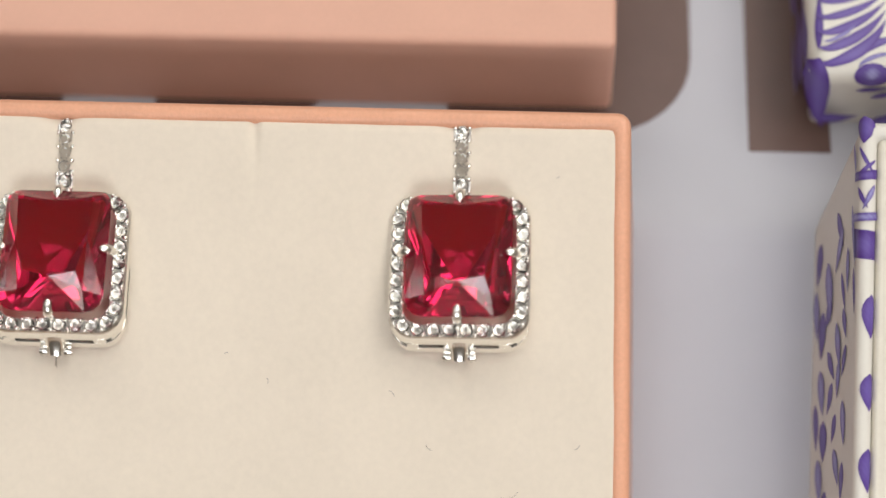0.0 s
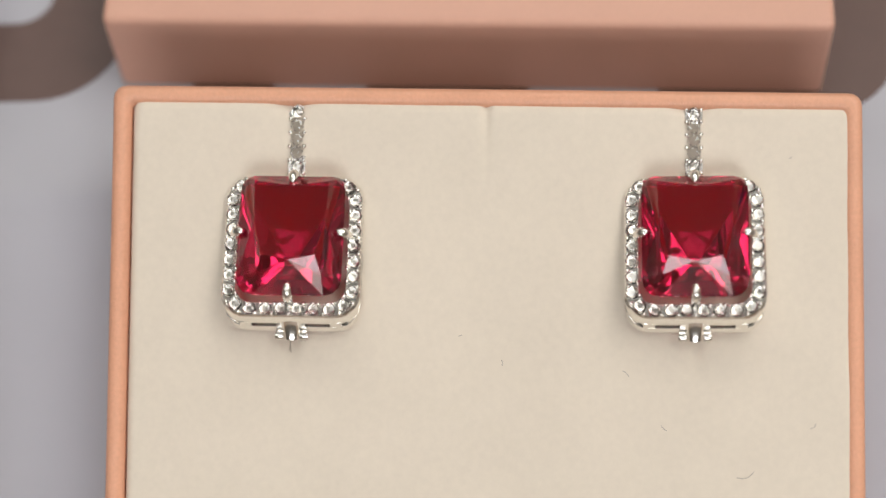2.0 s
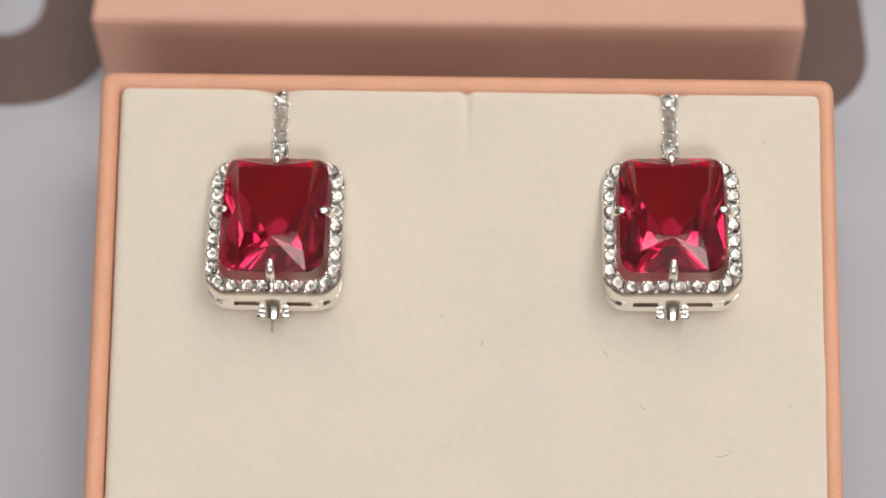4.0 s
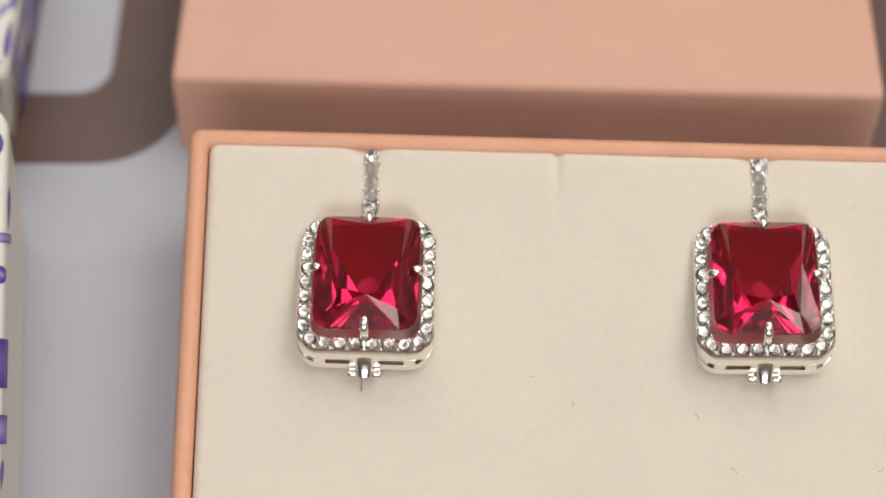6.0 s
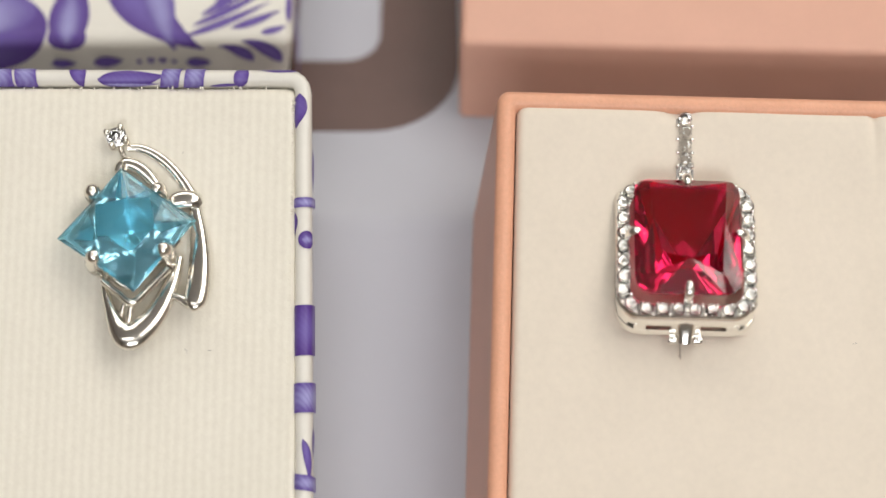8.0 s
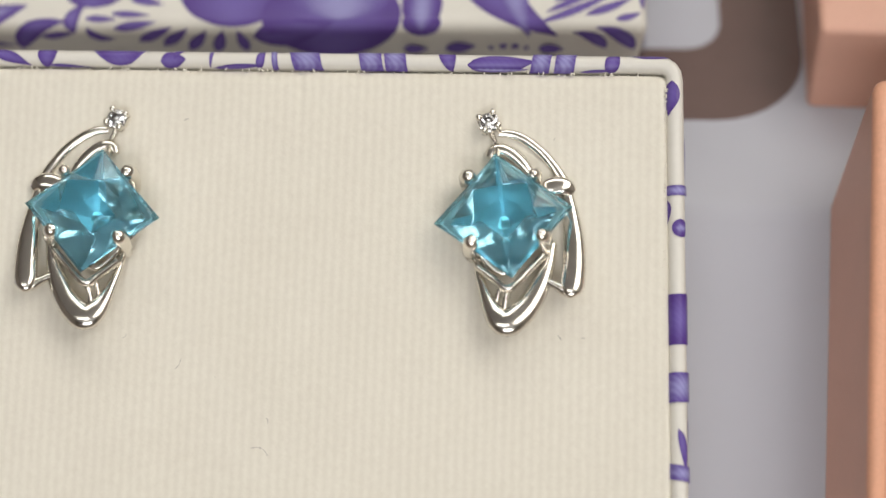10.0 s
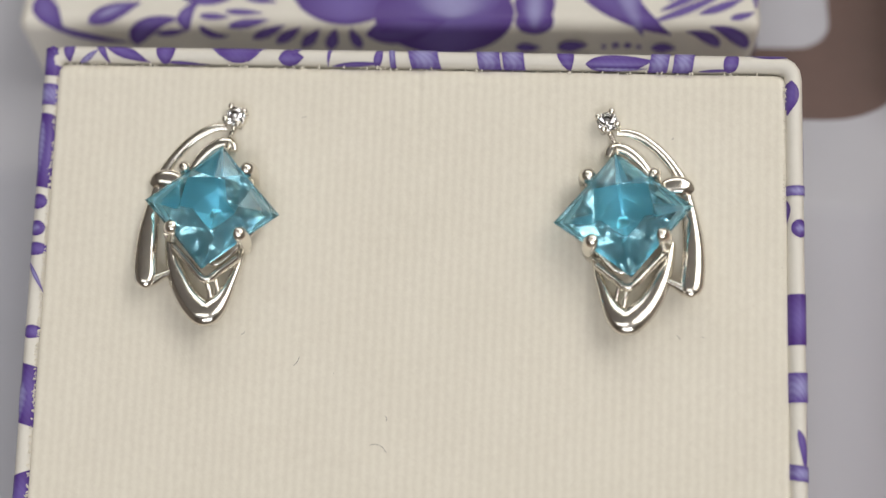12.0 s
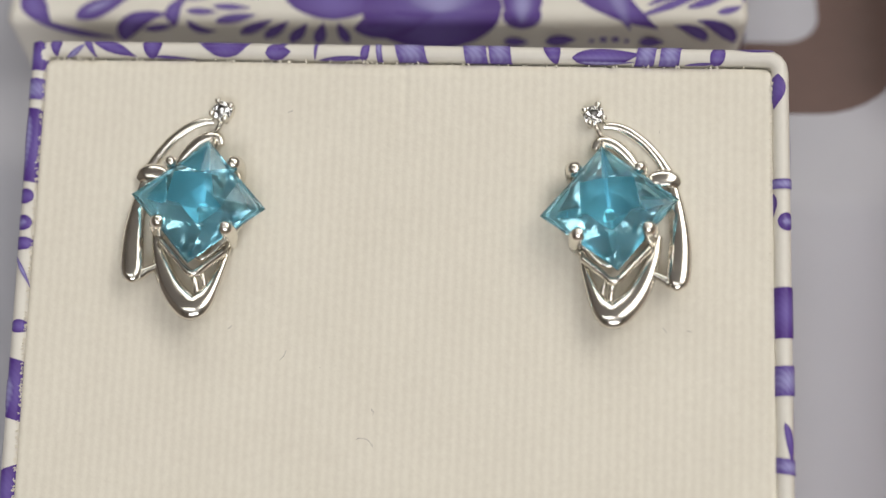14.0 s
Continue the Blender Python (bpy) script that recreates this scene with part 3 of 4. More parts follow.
def blue_earring(m, s, gem_roll, label):
    """s: 1 with its sweep on the left, -1 the mirror image."""
    e = thing("earring", m, label, "earring", "pair of blue stone earrings")

    def wire(name, *lines, seg=12):
        bm = bmesh.new()
        for pts in lines:
            blade(bm, [(s * x, y, z, w * 1.2, h * 1.1) for x, y, z, w, h in pts], 6, seg)
        return part(name, bm, M_SILVER_TINT, e, smooth=60)
    gem = part("blue_stone", blue_gem(), M_AQUA, e, "sky blue square-cut stone set on its corner")
    gem.matrix_local = at(0, -0.1, 0, 0, gem_roll, 0) @ Matrix.Diagonal((1.05, 1, 0.985, 1))
    # Satin reflector added behind the stone only to brighten it.
    bm = bmesh.new()
    loft(bm, [[(s * c * math.cos(radians(90 - 45 * k)), y, c * math.sin(radians(90 - 45 * k))) for k, c in enumerate((rc, rm) * 4)] for rc, rm, y in ((5.8, 4.05, -1.2), (2.2, 1.7, 1.3), (0.4, 0.3, 2.1), (0.4, 0.3, 2.3), (2.4, 1.9, 1.5), (6.0, 4.2, -1.1), (5.8, 4.05, -1.2))])
    reflector = part("added_reflector", bm, M_REFLECTOR, e)
    reflector.matrix_local = at(0, 0, 0, 0, gem_roll, 0)
    wire("outer_sweep", [(1.0, 0.2, 9.0, 0.34, 0.3), (-0.2, 0.2, 9.0, 0.4, 0.3), (-1.6, 0.3, 8.5, 0.44, 0.32), (-3.2, 0.5, 7.4, 0.46, 0.35), (-4.6, 0.7, 5.9, 0.48, 0.38), (-5.6, 0.8, 4.35, 0.5, 0.4), (-6.1, 0.8, 2.6, 0.55, 0.4),
                         (-6.5, 0.7, 0.5, 0.72, 0.42), (-6.85, 0.5, -2.0, 0.85, 0.46), (-6.92, 0.3, -4.4, 0.95, 0.5), (-6.85, 0.1, -6.1, 0.95, 0.55), (-6.8, 0.1, -7.0, 0.66, 0.5), (-6.85, 0.2, -7.4, 0.2, 0.25)])
    wire("sweep_foot", [(-6.9, 0.25, -6.75, 0.42, 0.45), (-6.2, 0.3, -6.6, 0.5, 0.45), (-5.3, 0.4, -6.15, 0.36, 0.4), (-4.4, 0.5, -5.75, 0.3, 0.36), (-4.0, 0.6, -5.4, 0.25, 0.3)])
    wire("strap", [(-6.5, 0.5, 3.4, 0.4, 0.3), (-5.9, 0.15, 3.75, 0.72, 0.35), (-4.9, 0.0, 3.8, 0.8, 0.35), (-3.9, 0.0, 3.45, 0.7, 0.32), (-3.3, 0.2, 3.35, 0.4, 0.25)])
    wire("upper_arc", [(1.75, 0.1, 6.4, 0.35, 0.35), (1.5, 0.1, 7.05, 0.5, 0.4), (0.8, 0.1, 7.3, 0.6, 0.42), (-0.35, 0.2, 6.9, 0.6, 0.42), (-1.5, 0.3, 5.95, 0.55, 0.4), (-2.5, 0.4, 4.7, 0.35, 0.35)])
    wire("leaf_loop", [(-4.7, 1.2, -1.8, 0.45, 0.35), (-4.4, 0.8, -4.0, 0.6, 0.42), (-3.8, 0.5, -6.1, 0.8, 0.5), (-2.95, 0.3, -8.0, 0.92, 0.55), (-1.9, 0.15, -9.4, 1.05, 0.6), (-0.8, 0.05, -10.2, 1.1, 0.62), (0.15, 0.15, -9.55, 0.95, 0.55),
                       (0.9, 0.35, -8.45, 0.66, 0.45), (1.55, 0.6, -7.0, 0.45, 0.4), (2.1, 0.9, -5.4, 0.36, 0.36), (2.4, 1.3, -3.8, 0.35, 0.35)])
    wire("under_v", [(-4.0, 0.1, -3.3, 0.3, 0.5), (-2.6, 0.0, -4.95, 0.32, 0.5), (-0.85, -0.2, -6.85, 0.36, 0.5), (0.6, 0.0, -5.95, 0.32, 0.5), (2.3, 0.1, -4.7, 0.3, 0.5)],
         [(-0.8, 0.3, -6.8, 0.3, 0.3), (-0.55, 0.5, -7.8, 0.25, 0.3), (-0.4, 0.5, -9.0, 0.3, 0.3)], [(0.05, 0.5, -6.6, 0.22, 0.28), (0.25, 0.6, -7.6, 0.2, 0.28), (0.35, 0.6, -8.8, 0.22, 0.28)])
    wire("basket", [(-4.6, 0.9, 0, 0.35, 0.35), (-2.4, 0.9, 3.0, 0.35, 0.35), (0, 0.9, 5.0, 0.35, 0.35), (2.6, 0.9, 2.8, 0.35, 0.35), (4.6, 0.9, 0, 0.35, 0.35), (2.4, 0.9, -2.8, 0.35, 0.35), (0, 0.9, -5.0, 0.35, 0.35), (-2.4, 0.9, -2.8, 0.35, 0.35), (-4.6, 0.9, 0, 0.35, 0.35)])
    for x, z, r in ((-2.7, 4.0, 0.68), (3.5, 3.45, 0.88), (-3.7, -2.0, 0.9), (2.8, -2.95, 0.9)):
        bm = bmesh.new()
        k = 1.0 / math.hypot(x, z)
        blade(bm, [(s * (x + 0.1 * k * x), 1.3, z + 0.1 * k * z - 0.5, 0.6 * r, 0.6 * r), (s * (x + 0.45 * k * x), -0.6, z + 0.45 * k * z - 0.25, 0.75 * r, 0.75 * r), (s * (x + 0.3 * k * x), -1.8, z + 0.3 * k * z, 0.9 * r, 0.9 * r),
                   (s * x, -2.5, z, 0.85 * r, 0.8 * r), (s * (x - 0.5 * k * x), -2.75, z - 0.5 * k * z, 0.35 * r, 0.3 * r)], seg=12)
        part("prong", bm, M_SILVER_TINT, e, smooth=60)
    wire("stem", [(1.75, 0.3, 9.0, 0.28, 0.3), (1.3, 0.2, 8.0, 0.24, 0.28), (1.1, -0.2, 7.0, 0.26, 0.3), (1.05, -0.8, 6.2, 0.25, 0.28)])
    bm = bmesh.new()
    cx, cz = s * 2.0, 9.75
    for a in (20, 110, 200, 290):
        dx, dz = s * math.cos(radians(a)), math.sin(radians(a))
        blade(bm, [(cx + 0.5 * dx, 1.0, cz + 0.5 * dz, 0.28, 0.28), (cx + 1.05 * dx, -0.4, cz + 1.05 * dz, 0.28, 0.28), (cx + 1.02 * dx, -1.2, cz + 1.02 * dz, 0.26, 0.26)], seg=8)
        ball(bm, cx + 1.02 * dx, -1.2, cz + 1.02 * dz, 0.36, 1, 2)
    loft(bm, [[(cx + r * math.cos(2 * math.pi * k / 14), y, cz + r * math.sin(2 * math.pi * k / 14)) for k in range(14)] for r, y in ((0.5, 1.0), (1.05, -0.1), (1.05, -0.55), (0.98, -0.7), (0.06, 0.2))])
    cup = part("small_setting", bm, M_SILVER_TINT, e, smooth=60)
    bm = bmesh.new()
    brilliant(bm, 1.08)
    small = part("small_clear_stone", bm, M_CLEAR, cup, "small round clear stone")
    small.matrix_local = at(cx, -0.85, cz)
    bm = bmesh.new()
    blade(bm, [(0, 2.0, 0.0, 0.4, 0.4), (0, 6, 0, 0.4, 0.4), (0, 10, 0, 0.3, 0.3)])
    part("post", bm, M_SILVER_TINT, e, smooth=60)
    return e


BLUE_LABEL = "silver swirl earring with sky blue square stone on its corner"
blue_earring(FACE @ at(-75.9, -1.3, -15.8, -7, -5.0, 0), 1, 8.9, BLUE_LABEL)
blue_earring(FACE @ at(-35.9, -1.3, -14.65, -7, 0.2, 0), -1, -10, BLUE_LABEL)


# ---- printed pattern of the purple boxes ----
CROSS = [k / 4 for k in range(-4, 5)]


def petal(s, q, length, angle, width, bend=0.0, n=0):
    """Rows of points of a comma-shaped brush stroke in the developed surface."""
    rows = []
    n = n or max(9, int(length * 2.0))
    x, y, a = s, q, radians(angle)
    step = length / n
    for i in range(n + 1):
        t = i / n
        w = width / 2 * max(0.04, math.sin(math.pi * min(1.0, t ** 0.75 * 0.97 + 0.02)))
        rows.append([(x - math.sin(a) * w * k, y + math.cos(a) * w * k) for k in CROSS])
        a += radians(bend) / n
        x, y = x + math.cos(a) * step, y + math.sin(a) * step
    return rows


def band(s0, s1, slant=0.0, q0=-0.9, q1=2.7):
    return [[(s0 + slant * (i / 10) + (s1 - s0) * k / 4, q0 + (q1 - q0) * i / 10) for k in range(5)] for i in range(11)]


def disc(s, q, r, ry=0.0, n=0):
    rows = []
    n = n or max(20, int((ry or r) * 9))
    for i in range(n + 1):
        a = -math.pi / 2 + math.pi * i / n
        rows.append([(s + k * r * max(0.03, math.cos(a)), q + (ry or r) * math.sin(a)) for k in CROSS])
    return rows


LAYER = 0


def stroke(rows, where, material, parent, lo, hi, name="printed_petal"):
    """Lays the rows on a surface: where(s, q) gives its place; q is kept between lo and hi."""
    bm = bmesh.new()
    global LAYER
    LAYER = (LAYER + 1) % 12
    up = (0.08 if material == M_VIOLET else 0.02) + 0.004 * LAYER
    grid = loft(bm, [[where(a, min(max(b, lo), hi), up) for a, b in row] for row in rows], closed=False)
    lay, spot = bm.loops.layers.uv.new("stroke"), {}
    for i, row in enumerate(grid):
        for j, v in enumerate(row):
            spot[v] = (i / (len(grid) - 1), j / (len(row) - 1))
    for f in bm.faces:
        for lp in f.loops:
            lp[lay].uv = spot[lp.vert]
    bmesh.ops.dissolve_degenerate(bm, dist=0.002, edges=bm.edges)
    return part(name, bm, material, parent, smooth=60)


def rim_map(side, w, rim=1.7, splay=2.2, back=14.2):
    r = rim / 2

    def where(s, q, lift):
        if q >= 0:
            a = math.pi - q / r
            o, y = r - (r + lift) * math.cos(a), r - (r + lift) * math.sin(a)
        else:
            y = r - q
            o = rim + lift + splay * (y - r) / back
        if side == "top":
            return (s, y, -rim + o)
        return (rim - o, y, -s) if side == "left" else (w - rim + o, y, -s)
    return where


def lid_map(h, r):
    def where(x, v, lift=0.03):
        rc = r * 1.1
        near = rc - math.sqrt(max(rc * rc - max(rc - x, 0.0) ** 2, 0.0))
        if v >= r:
            return (x, v + near, h + lift)
        if v <= -r:
            return (x, near - lift, h + v)
        f = math.pi / 2 * (v + r) / (2 * r)
        return (x, near + r - (r + lift) * math.cos(f), h - r + (r + lift) * math.sin(f))
    return where


def side_map(h, r, w, right):
    """The lid's left or right side: s back from the front corner, v down from the top edge."""
    def where(q, v, lift=0.03):
        if v <= -r:
            x, z = -lift, h + v
        else:
            f = math.pi / 2 * (min(v, r) + r) / (2 * r)
            x, z = r - (r + lift) * math.cos(f), h - r + (r + lift) * math.sin(f)
        return (w - x if right else x, q, z)
    return where


def shell_of(e):
    return [c for c in e.children if c.name.split(".")[0] in ("rim", "top_panel")][0]


P, V = M_PURPLE, M_VIOLET


def print_rim(e, side, w, marks, stretch=1.0, start=0.0, widen=0.0):
    base, sh = rim_map(side, w), shell_of(e)

    def where(s, q, lift):
        x, y, z = base(s * stretch + start, q, lift)
        return x - z * widen * x / w, y, z
    for rows, m in marks:
        stroke(rows, where, m, sh, -13.0, 2.66)


print_rim(blue_base, "top", 77.1, [
    (petal(2.6, -0.2, 2.7, 90, 1.2), P), (petal(3.6, 2.6, 2.8, -38, 0.6), V), (petal(5.3, -0.4, 3.4, 62, 0.7), P),
    (petal(6.4, 0.5, 5.0, 16, 1.3, 10), P), (petal(12.7, -0.4, 3.2, 92, 2.0), P), (petal(12.8, 2.2, 5.0, 6, 0.6), P),
    (disc(20.2, -0.2, 2.4), P), (petal(17.2, -0.4, 3.2, 75, 0.3, -50), P), (petal(23.0, -0.4, 3.2, 105, 0.3, 40), P),
    (petal(24.4, 1.7, 2.6, -5, 2.0), P), (petal(26.7, -0.5, 2.2, 115, 0.8), P), (petal(29.7, -0.4, 3.0, 95, 0.4), P)])
print_rim(blue_base, "top", 77.1, [
    (petal(29.8, 2.5, 5.2, -6, 0.8), P), (petal(34.4, 2.6, 3.0, -80, 0.9), P), (band(35.5, 36.1, 0.4), V), (band(37.2, 40.2, 0.9), V),
    (band(44.3, 46.6, 0.6), V), (band(46.9, 49.1, 0.5), V), (petal(53.2, -0.6, 3.4, 75, 1.7), P), (petal(55.6, 1.7, 6.8, 4, 2.1, -14), P),
    (petal(56.2, 2.1, 5.6, 6, 0.5, -12), V), (band(62.4, 64.3, -0.6), V), (band(64.7, 66.7, -0.5), V)])
print_rim(blue_base, "top", 77.1, [
    (petal(66.8, 2.5, 3.6, -6, 0.5), P), (petal(69.8, 2.7, 3.4, -78, 1.5), P), (petal(71.2, -0.4, 4.6, 14, 1.5), P), (petal(0.6, 0.4, 2.4, 60, 0.6), P)])
print_rim(blue_base, "right", 77.1, [
    (petal(1.0, 1.6, 3.6, 8, 1.9), P), (petal(6.6, -0.3, 4.4, 0, 0.8), P), (band(11.5, 12.5, 0.2), V), (petal(13.0, 2.5, 2.6, 0, 1.3), P), (disc(15.9, 0.9, 0.9), P),
    (disc(15.9, 0.9, 0.5), V), (band(22.3, 27.3, 0.2), P), (band(30.0, 32.9, 0.2), V), (petal(34.4, -0.3, 3.2, 5, 0.9), P), (petal(35.6, 1.4, 4.4, -25, 0.9, 30), P), (band(39.3, 40.8, -0.4), V)], start=1.6, widen=0.021)
print_rim(blue_base, "left", 77.1, [
    (band(0.7, 3.5, 0.2), P), (band(4.3, 6.4, 0.2), V), (band(7.1, 14.4, 0.5), P), (petal(8.0, 0.9, 5.6, 0, 1.0), V), (disc(16.1, 1.0, 0.75, 0.9), P), (disc(18.7, 1.0, 0.75, 0.9), P), (disc(18.7, 1.0, 0.4), V),
    (petal(20.7, -0.5, 3.6, 90, 1.3), P), (petal(22.0, 0.6, 3.4, 28, 0.4), V), (petal(28.7, 0.1, 3.0, 90, 1.3), P), (band(31.3, 37.0, 0.9), P), (petal(33.5, 0.8, 3.6, 0, 1.3), V), (band(42.8, 47.0, -1.2), P)], stretch=1.057, start=-0.5, widen=0.021)
print_rim(third_base, "left", 76.5, [
    (petal(-0.6, 0.8, 2.6, 0, 2.2), P), (petal(2.2, 0.2, 3.4, 30, 0.4), P), (petal(2.0, -1.2, 3.2, 14, 0.5), V), (petal(3.6, 2.0, 3.0, -50, 0.4), P), (band(4.8, 5.7, -0.3), P), (petal(6.2, 0.1, 2.4, 30, 0.5), P), (petal(6.0, 1.9, 2.6, -24, 0.5), V), (band(8.8, 9.6, -0.2), V), (band(10.2, 13.0, 0.3), P),
    (petal(16.6, 1.9, 4.2, 0, 2.0), P), (petal(24.2, 1.9, 3.6, 0, 2.0), P), (petal(31.4, 1.9, 4.2, 0, 2.0), P), (petal(8.0, -1.4, 6.0, 10, 0.7), V), (petal(14.0, -0.8, 4.5, 6, 0.7), P)])
print_rim(third_base, "left", 76.5, [
    (petal(a, b, c, d, e), m) for a, b, c, d, e, m in (
        (10.0, -4.0, 5.0, -25, 1.2, V), (13.5, -8.5, 6.0, 10, 2.2, V), (14.5, -4.4, 4.0, 20, 0.9, P), (18.5, -9.8, 5.0, -8, 2.4, P), (19.5, -5.4, 4.6, 15, 1.6, V), (21.5, -2.5, 3.4, -20, 1.0, P),
        (24.5, -10.4, 4.5, 12, 2.2, V), (25.5, -6.6, 3.6, -25, 1.4, P), (27.0, -3.2, 4.4, 8, 1.5, V), (29.5, -9.2, 4.2, 0, 2.6, P), (32.0, -5.6, 3.8, 24, 1.6, V),
        (8.5, -6.0, 4.0, 30, 1.4, P), (11.5, -11.0, 4.6, -14, 2.0, P), (12.0, -2.4, 4.4, 0, 0.9, V), (16.5, -12.2, 5.0, 6, 1.8, V), (17.0, -7.2, 3.6, -30, 1.6, P), (18.0, -3.6, 3.0, 20, 1.2, P), (22.5, -8.2, 3.4, 40, 1.4, P),
        (23.0, -4.4, 4.0, -10, 1.2, V), (28.0, -12.0, 4.8, 8, 1.8, P), (28.5, -5.4, 3.2, -20, 1.3, P), (33.5, -10.6, 4.6, 10, 2.2, V), (33.0, -3.0, 4.0, -6, 1.3, P), (36.5, -8.0, 4.2, -20, 2.0, P), (37.0, -5.0, 3.6, 14, 1.5, V))])


def print_lid(e, h, r, marks):
    where, sh = lid_map(h, r), shell_of(e)
    for rows, m in marks:
        stroke(rows, where, m, sh, -h + 0.2, 90.0)


print_lid(blue_lid, 11.6, 1.2, [
    (disc(36.2, 6.3, 6.4), P), (disc(46.9, 1.6, 7.6, 6.2), P), (petal(38.4, -1.6, 9.0, 8, 4.0, 10), P), (disc(47.8, 4.2, 5.2, 3.4), V), (petal(56.7, -1.4, 12.0, 90, 4.4), P), (disc(56.7, 0.5, 2.1, 2.0), P), (petal(56.7, -0.6, 9.0, 90, 2.8), V),
    (petal(61.0, 11.5, 17.0, -72, 5.2, 40), P), (petal(65.4, 11.0, 13.0, -84, 3.4, 14), V), (disc(71.0, 10.4, 4.0, 3.4), P), (disc(71.0, 10.8, 2.4, 1.8), V),
    (petal(69.4, 0.4, 10.6, 24, 1.1, 12), P), (petal(70.2, 2.0, 10.2, 30, 1.1, 10), P), (petal(71.0, 3.6, 9.6, 36, 1.2, 10), P), (petal(72.4, 5.4, 8.0, 44, 1.2, 8), P), (petal(74.4, 1.6, 6.0, 20, 1.2, 14), P),
    (petal(75.4, 7.2, 6.4, 52, 1.2, 6), P), (petal(75.8, 9.6, 6.0, 62, 1.3, 6), P), (petal(78.6, 8.4, 3.6, 58, 0.9), V), (petal(77.6, 0.9, 3.0, 10, 1.1, 20), P),
    (petal(76.6, -3.4, 4.6, 112, 1.6, 62), P), (petal(79.6, -3.6, 5.6, 106, 1.9, 64), P)])
print_lid(blue_lid, 11.6, 1.2, [
    (petal(54.6, -3.5, 2.8, 0, 1.4), P), (petal(59.2, -3.5, 3.4, 8, 1.7), P), (disc(64.2, -3.3, 0.3), P), (disc(65.5, -3.1, 0.42), P), (disc(66.8, -3.1, 0.42), P), (disc(68.0, -3.3, 0.3), P), (petal(69.3, -3.5, 2.8, 0, 1.5), P),
    (petal(54.9, -6.4, 3.5, 0, 1.7), P), (petal(60.6, -6.6, 4.0, 0, 1.8), P), (petal(69.3, -6.9, 3.6, 0, 1.8), P), (petal(74.6, -7.2, 3.0, 0, 1.4), P)])
print_lid(blue_lid, 11.6, 1.2, [(petal(x, v, l, a, w), P) for x, v, l, a, w in (
    (23.2, -0.4, 4.8, 12, 1.3), (25.8, -2.3, 4.4, 30, 1.4), (28.4, -3.0, 4.0, 42, 1.4), (31.2, -3.7, 3.8, 55, 1.4), (34.2, -4.0, 3.6, 75, 1.4), (37.6, -3.8, 3.4, 105, 1.3), (22.8, 1.9, 4.4, -4, 1.0), (24.6, 4.2, 4.0, -14, 1.2))])
print_lid(blue_lid, 11.6, 1.2, [
    (petal(1.9, 4.4, 6.6, -72, 2.8, 24), P), (petal(3.0, 0.2, 10.0, -34, 1.1, 30), P), (petal(7.9, 0.0, 6.4, 40, 2.8, -18), P), (petal(8.9, 0.8, 4.0, 42, 1.3, -14), V), (petal(12.8, -3.4, 7.4, 88, 2.5, -95), P), (petal(19.0, -0.9, 5.0, 128, 1.7, -95), P),
    (petal(20.0, 1.2, 3.6, -4, 1.1), P), (petal(20.3, -0.2, 3.8, -80, 1.1, 95), P), (petal(15.2, -1.6, 3.8, 10, 1.1), P), (disc(20.6, 5.4, 3.4, 2.6), P), (disc(20.6, 5.6, 1.8, 1.4), V), (petal(9.6, 4.6, 6.0, 24, 1.8, 40), P),
    (petal(20.5, -5.2, 6.0, 4, 1.4), P), (petal(5.0, -6.5, 6.0, 14, 1.8, -30), P), (petal(12.0, -7.2, 6.4, 6, 2.0, 20), P), (petal(28.0, -7.0, 6.0, 0, 1.8), P), (petal(38.0, -7.4, 6.4, 4, 2.2), P)])
print_lid(third_lid, 11.6, 2.0, [
    (petal(1.0, 1.2, 11.5, -95, 2.6, 24), P), (petal(1.0, -8.0, 5.0, -24, 1.7, 50), P), (petal(1.0, 0.6, 9.6, 14, 1.5, 52), P), (petal(0.8, 2.6, 9.2, 12, 1.2, 46), P), (petal(0.8, 4.6, 8.6, 10, 1.1, 40), P), (petal(0.8, 6.6, 8.0, 6, 1.0, 36), P), (petal(0.8, 8.8, 7.4, 0, 1.0, 30), P),
    (petal(0.8, 11.4, 7.0, -14, 1.0, 40), P), (petal(1.4, 3.6, 5.0, 16, 0.5, 40), V), (petal(4.2, 1.4, 7.0, 60, 1.1, -64), P), (petal(4.8, 0.6, 4.8, 56, 0.6, -60), V), (disc(6.3, -0.6, 1.8, 1.7), P), (disc(6.3, -0.3, 0.9, 0.8), V),
    (petal(5.0, -3.2, 3.4, 10, 0.7), P), (petal(6.6, -4.4, 3.4, 20, 0.9), P), (petal(7.0, -9.4, 5.0, 22, 2.0), P)])


# Carries the print round the sides; its dense strokes also paint their shade.
def print_side(e, h, r, w, right, marks):
    where, sh = side_map(h, r, w, right), shell_of(e)
    for rows, m in marks:
        stroke(rows, where, m, sh, -h + 0.2, r)


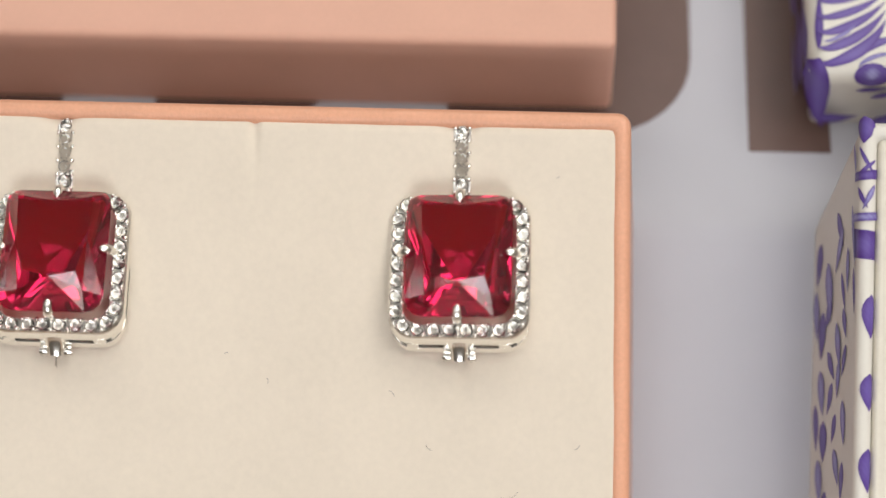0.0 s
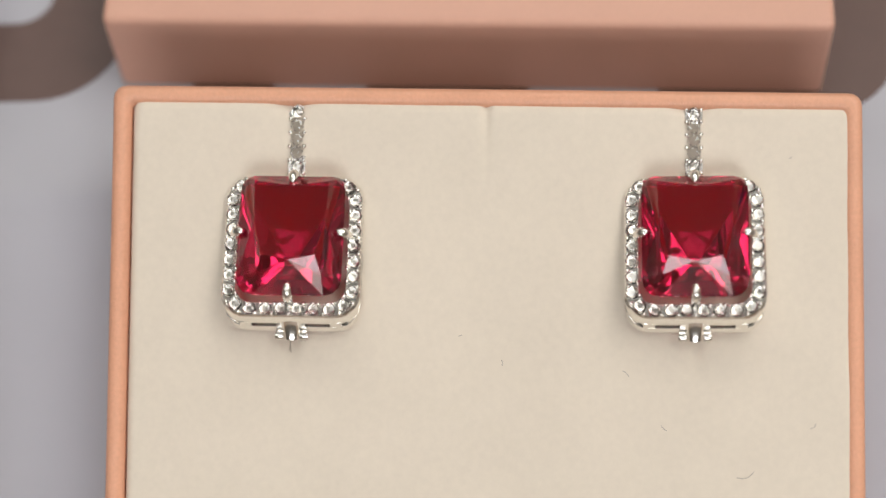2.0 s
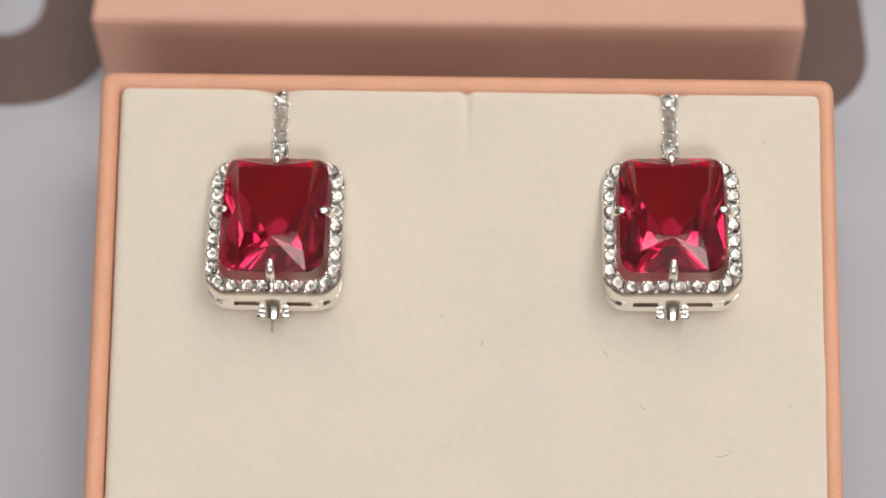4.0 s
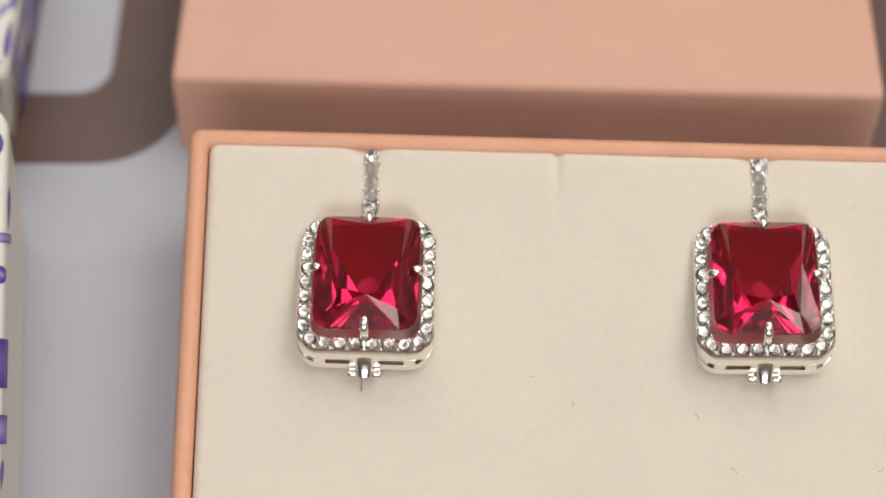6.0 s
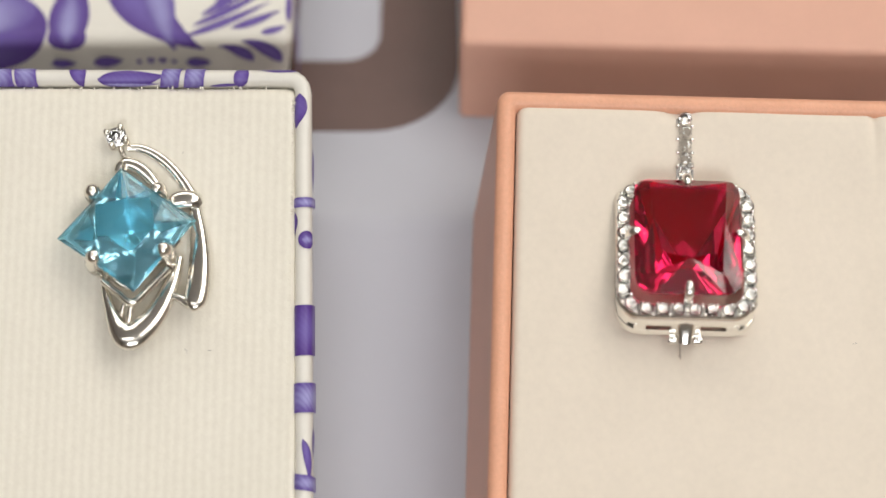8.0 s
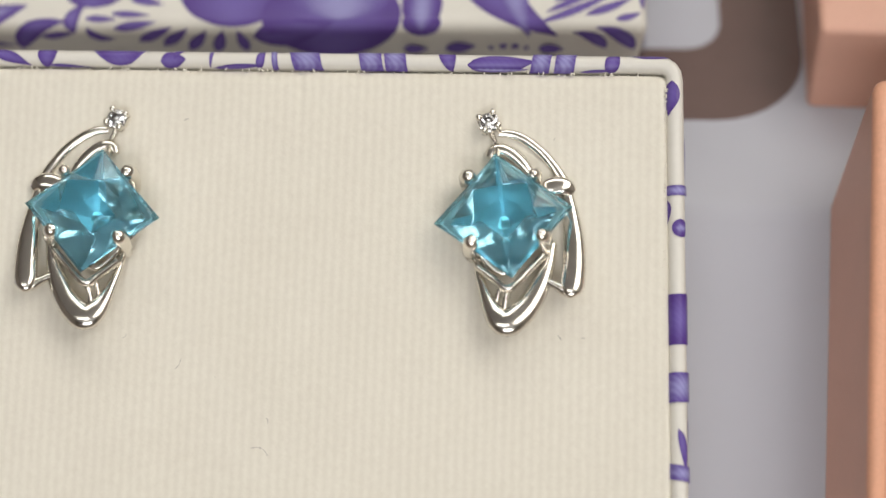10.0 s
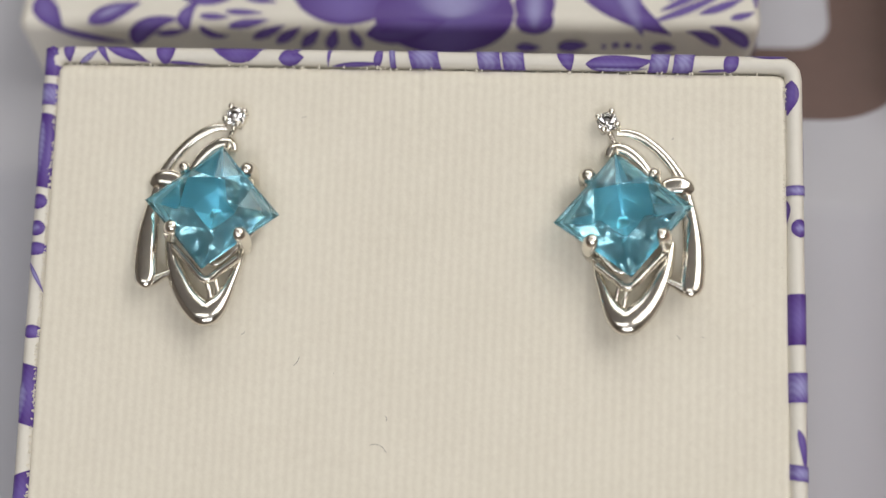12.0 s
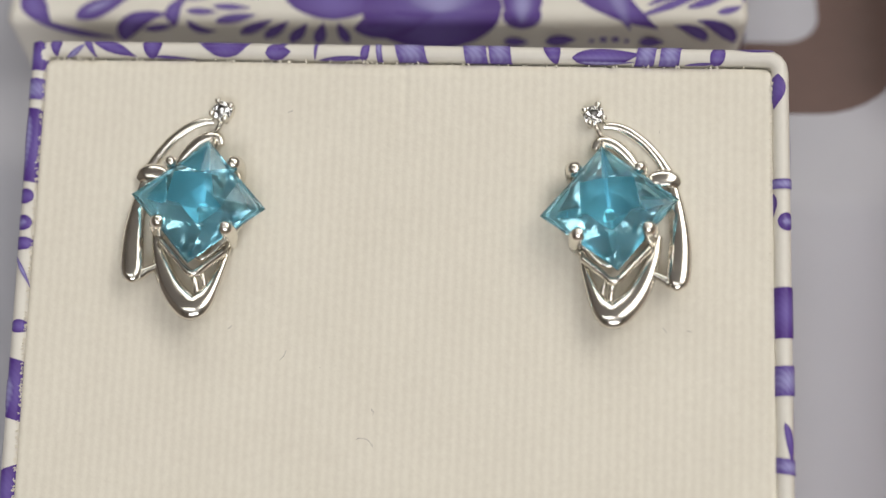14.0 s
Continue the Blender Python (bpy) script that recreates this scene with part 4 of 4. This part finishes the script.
print_side(third_lid, 11.6, 2.0, 80.0, False, [
    (petal(2.6, -2.4, 9.0, -8, 3.2, 10), P), (petal(2.8, -6.4, 10.0, 6, 3.4, -10), P), (petal(4.0, -9.8, 8.0, 0, 2.4), P), (petal(12.0, -4.0, 8.0, 20, 2.6), V), (petal(13.0, -8.0, 9.0, -8, 3.0), P),
    (petal(22.0, -3.4, 9.0, 0, 3.0), P), (petal(22.5, -7.6, 8.0, 14, 3.0), V), (petal(3.0, 0.6, 7.0, 4, 1.2), P), (petal(11.5, 0.4, 7.0, -4, 1.4), P)])
print_side(blue_lid, 11.6, 1.2, 81.0, True, [
    (petal(2.0, -2.6, 8.0, 12, 2.4, -20), P), (petal(2.4, -6.0, 9.0, -6, 2.8, 10), P), (petal(3.0, -9.4, 8.0, 4, 2.0), P), (petal(11.0, -3.4, 8.0, -10, 2.6), V), (petal(12.0, -7.4, 9.0, 8, 2.8), P),
    (petal(21.0, -3.0, 9.0, 0, 2.8), P), (petal(21.5, -7.4, 8.0, 12, 2.8), V), (petal(2.6, 0.2, 6.0, 0, 1.0), P), (petal(10.0, 0.2, 7.0, 0, 1.0), P)])


def scatter_print(e, h, r, w, seed, v0):
    """The rest of the lid's pattern: flowers of strokes over its top, out of the walk's sight."""
    rnd, where, bm = random.Random(seed), lid_map(h, r), bmesh.new()
    for i in range(6):
        for j in range(6):
            cx, cv, n = 8 + i * (w - 16) / 5 + rnd.uniform(-2, 2), v0 + 7 + j * (78 - v0) / 5.2 + rnd.uniform(-2, 2), rnd.choice((5, 6, 7))
            for k in range(n):
                a = 360 * k / n + rnd.uniform(-8, 8)
                rows = petal(cx + 1.6 * math.cos(radians(a)), cv + 1.6 * math.sin(radians(a)), rnd.uniform(2.6, 4.2), a, rnd.uniform(0.9, 1.7), rnd.uniform(-50, 50), 6)
                loft(bm, [[where(min(max(p, 1.5), w - 1.5), min(q, 89)) for p, q in row] for row in rows], closed=False)
    tagged(part("printed_pattern", bm, P, shell_of(e)), kind="stuff")


scatter_print(blue_lid, 11.6, 1.2, 81.0, 3, 12)
scatter_print(third_lid, 11.6, 2.0, 80.0, 4, 12)


# ---- lint and frayed edges of the pads ----
def hair(bm, x, y, z, length, angle, curl, r=0.03):
    pts, a = [], radians(angle)
    for i in range(5):
        pts.append((x, y - 0.05 * math.sin(math.pi * i / 4), z, r, r))
        a += radians(curl) / 4
        x, z = x + math.cos(a) * length / 4, z + math.sin(a) * length / 4
    blade(bm, pts, 2, 4)


def lint(e, name, label, spots, material, seed, y):
    rnd = random.Random(seed)
    for x, z, l in spots:
        o = thing(name, e.matrix_world, label, "lint", "lint on the pads")
        bm = bmesh.new()
        hair(bm, x, y, z, l, rnd.uniform(-70, 70), rnd.uniform(-140, 140), 0.02)
        part("fibre", bm, material, o)


M_LINT = mat("dark_lint", (0.20, 0.17, 0.16), 0.9, vary=0.2, scale=3000)
LINT_LABEL = "tiny dark lint fibre lying on the cream pad"
lint(blue_base, "lint_fibre", LINT_LABEL, ((27.5, -32.5, 1.2), (31.2, -29.7, 0.6), (37.0, -37.7, 0.7), (33.2, -31.5, 0.7), (51.5, -31.2, 0.7), (67.3, -28.7, 0.9), (65.1, -28.4, 0.6), (27.1, -7.3, 0.5), (64.5, -8.4, 0.7), (22.1, -29.5, 0.6), (35.5, -40.1, 2.0), (31.4, -33.2, 0.4)), M_LINT, 5, 0.12)
lint(pink_base, "lint_fibre", LINT_LABEL, ((39.2, -27.2, 0.6), (51.0, -27.5, 0.9), (54.8, -32.7, 0.8), (69.2, -32.7, 0.7), (66.8, -6.5, 0.35), (62.2, -37.6, 1.9), (34.9, -24.4, 0.35)), M_LINT, 6, 0.12)


def frayed(e, w, z1, seed, material, count, left, right):
    """Short cut threads of cloth along the pad's upper edge and its two sides."""
    rnd, bm = random.Random(seed), bmesh.new()
    for i in range(count // 3):
        hair(bm, 2.2 + rnd.random() * (w - 4.6), rnd.uniform(0.0, 0.15), z1 + rnd.uniform(-0.3, -0.05), rnd.uniform(0.12, 0.34), rnd.uniform(50, 130), rnd.uniform(-60, 60), rnd.uniform(0.05, 0.09))
    for x, turn in ((left, 180), (right, 0)):
        for i in range(count):
            hair(bm, x + rnd.uniform(-0.1, 0.1), rnd.uniform(0.15, 0.3), z1 - 1.0 - rnd.random() * 52, rnd.uniform(0.12, 0.32), turn + rnd.uniform(-60, 60), rnd.uniform(-60, 60), rnd.uniform(0.04, 0.08))
    tagged(part("frayed_thread", bm, material, e), kind="stuff")


frayed(blue_base, 77.1, -2.05, 7, M_RIB, 300, 1.6, 75.3)


# ---- shade in the slits of the pads ----
# Dark threads on the pad stand in for the shade inside each slit.
def slit(e, x, z, length, name="slit_shade"):
    bm = bmesh.new()
    hair(bm, x, 0.50, z, length, -90, 6, 0.045)
    hair(bm, x + 0.05, 0.47, z - length * 0.4, length * 0.5, -90, -8, 0.045)
    pad = [c for c in e.children if c.name.startswith("insert_pad")][0]
    part(name, bm, M_SLIT, pad)


for px, pz, pl in ((18.25, -24.5, 1.8), (56.9, -23.3, 1.7)):
    slit(pink_base, px, pz, pl)
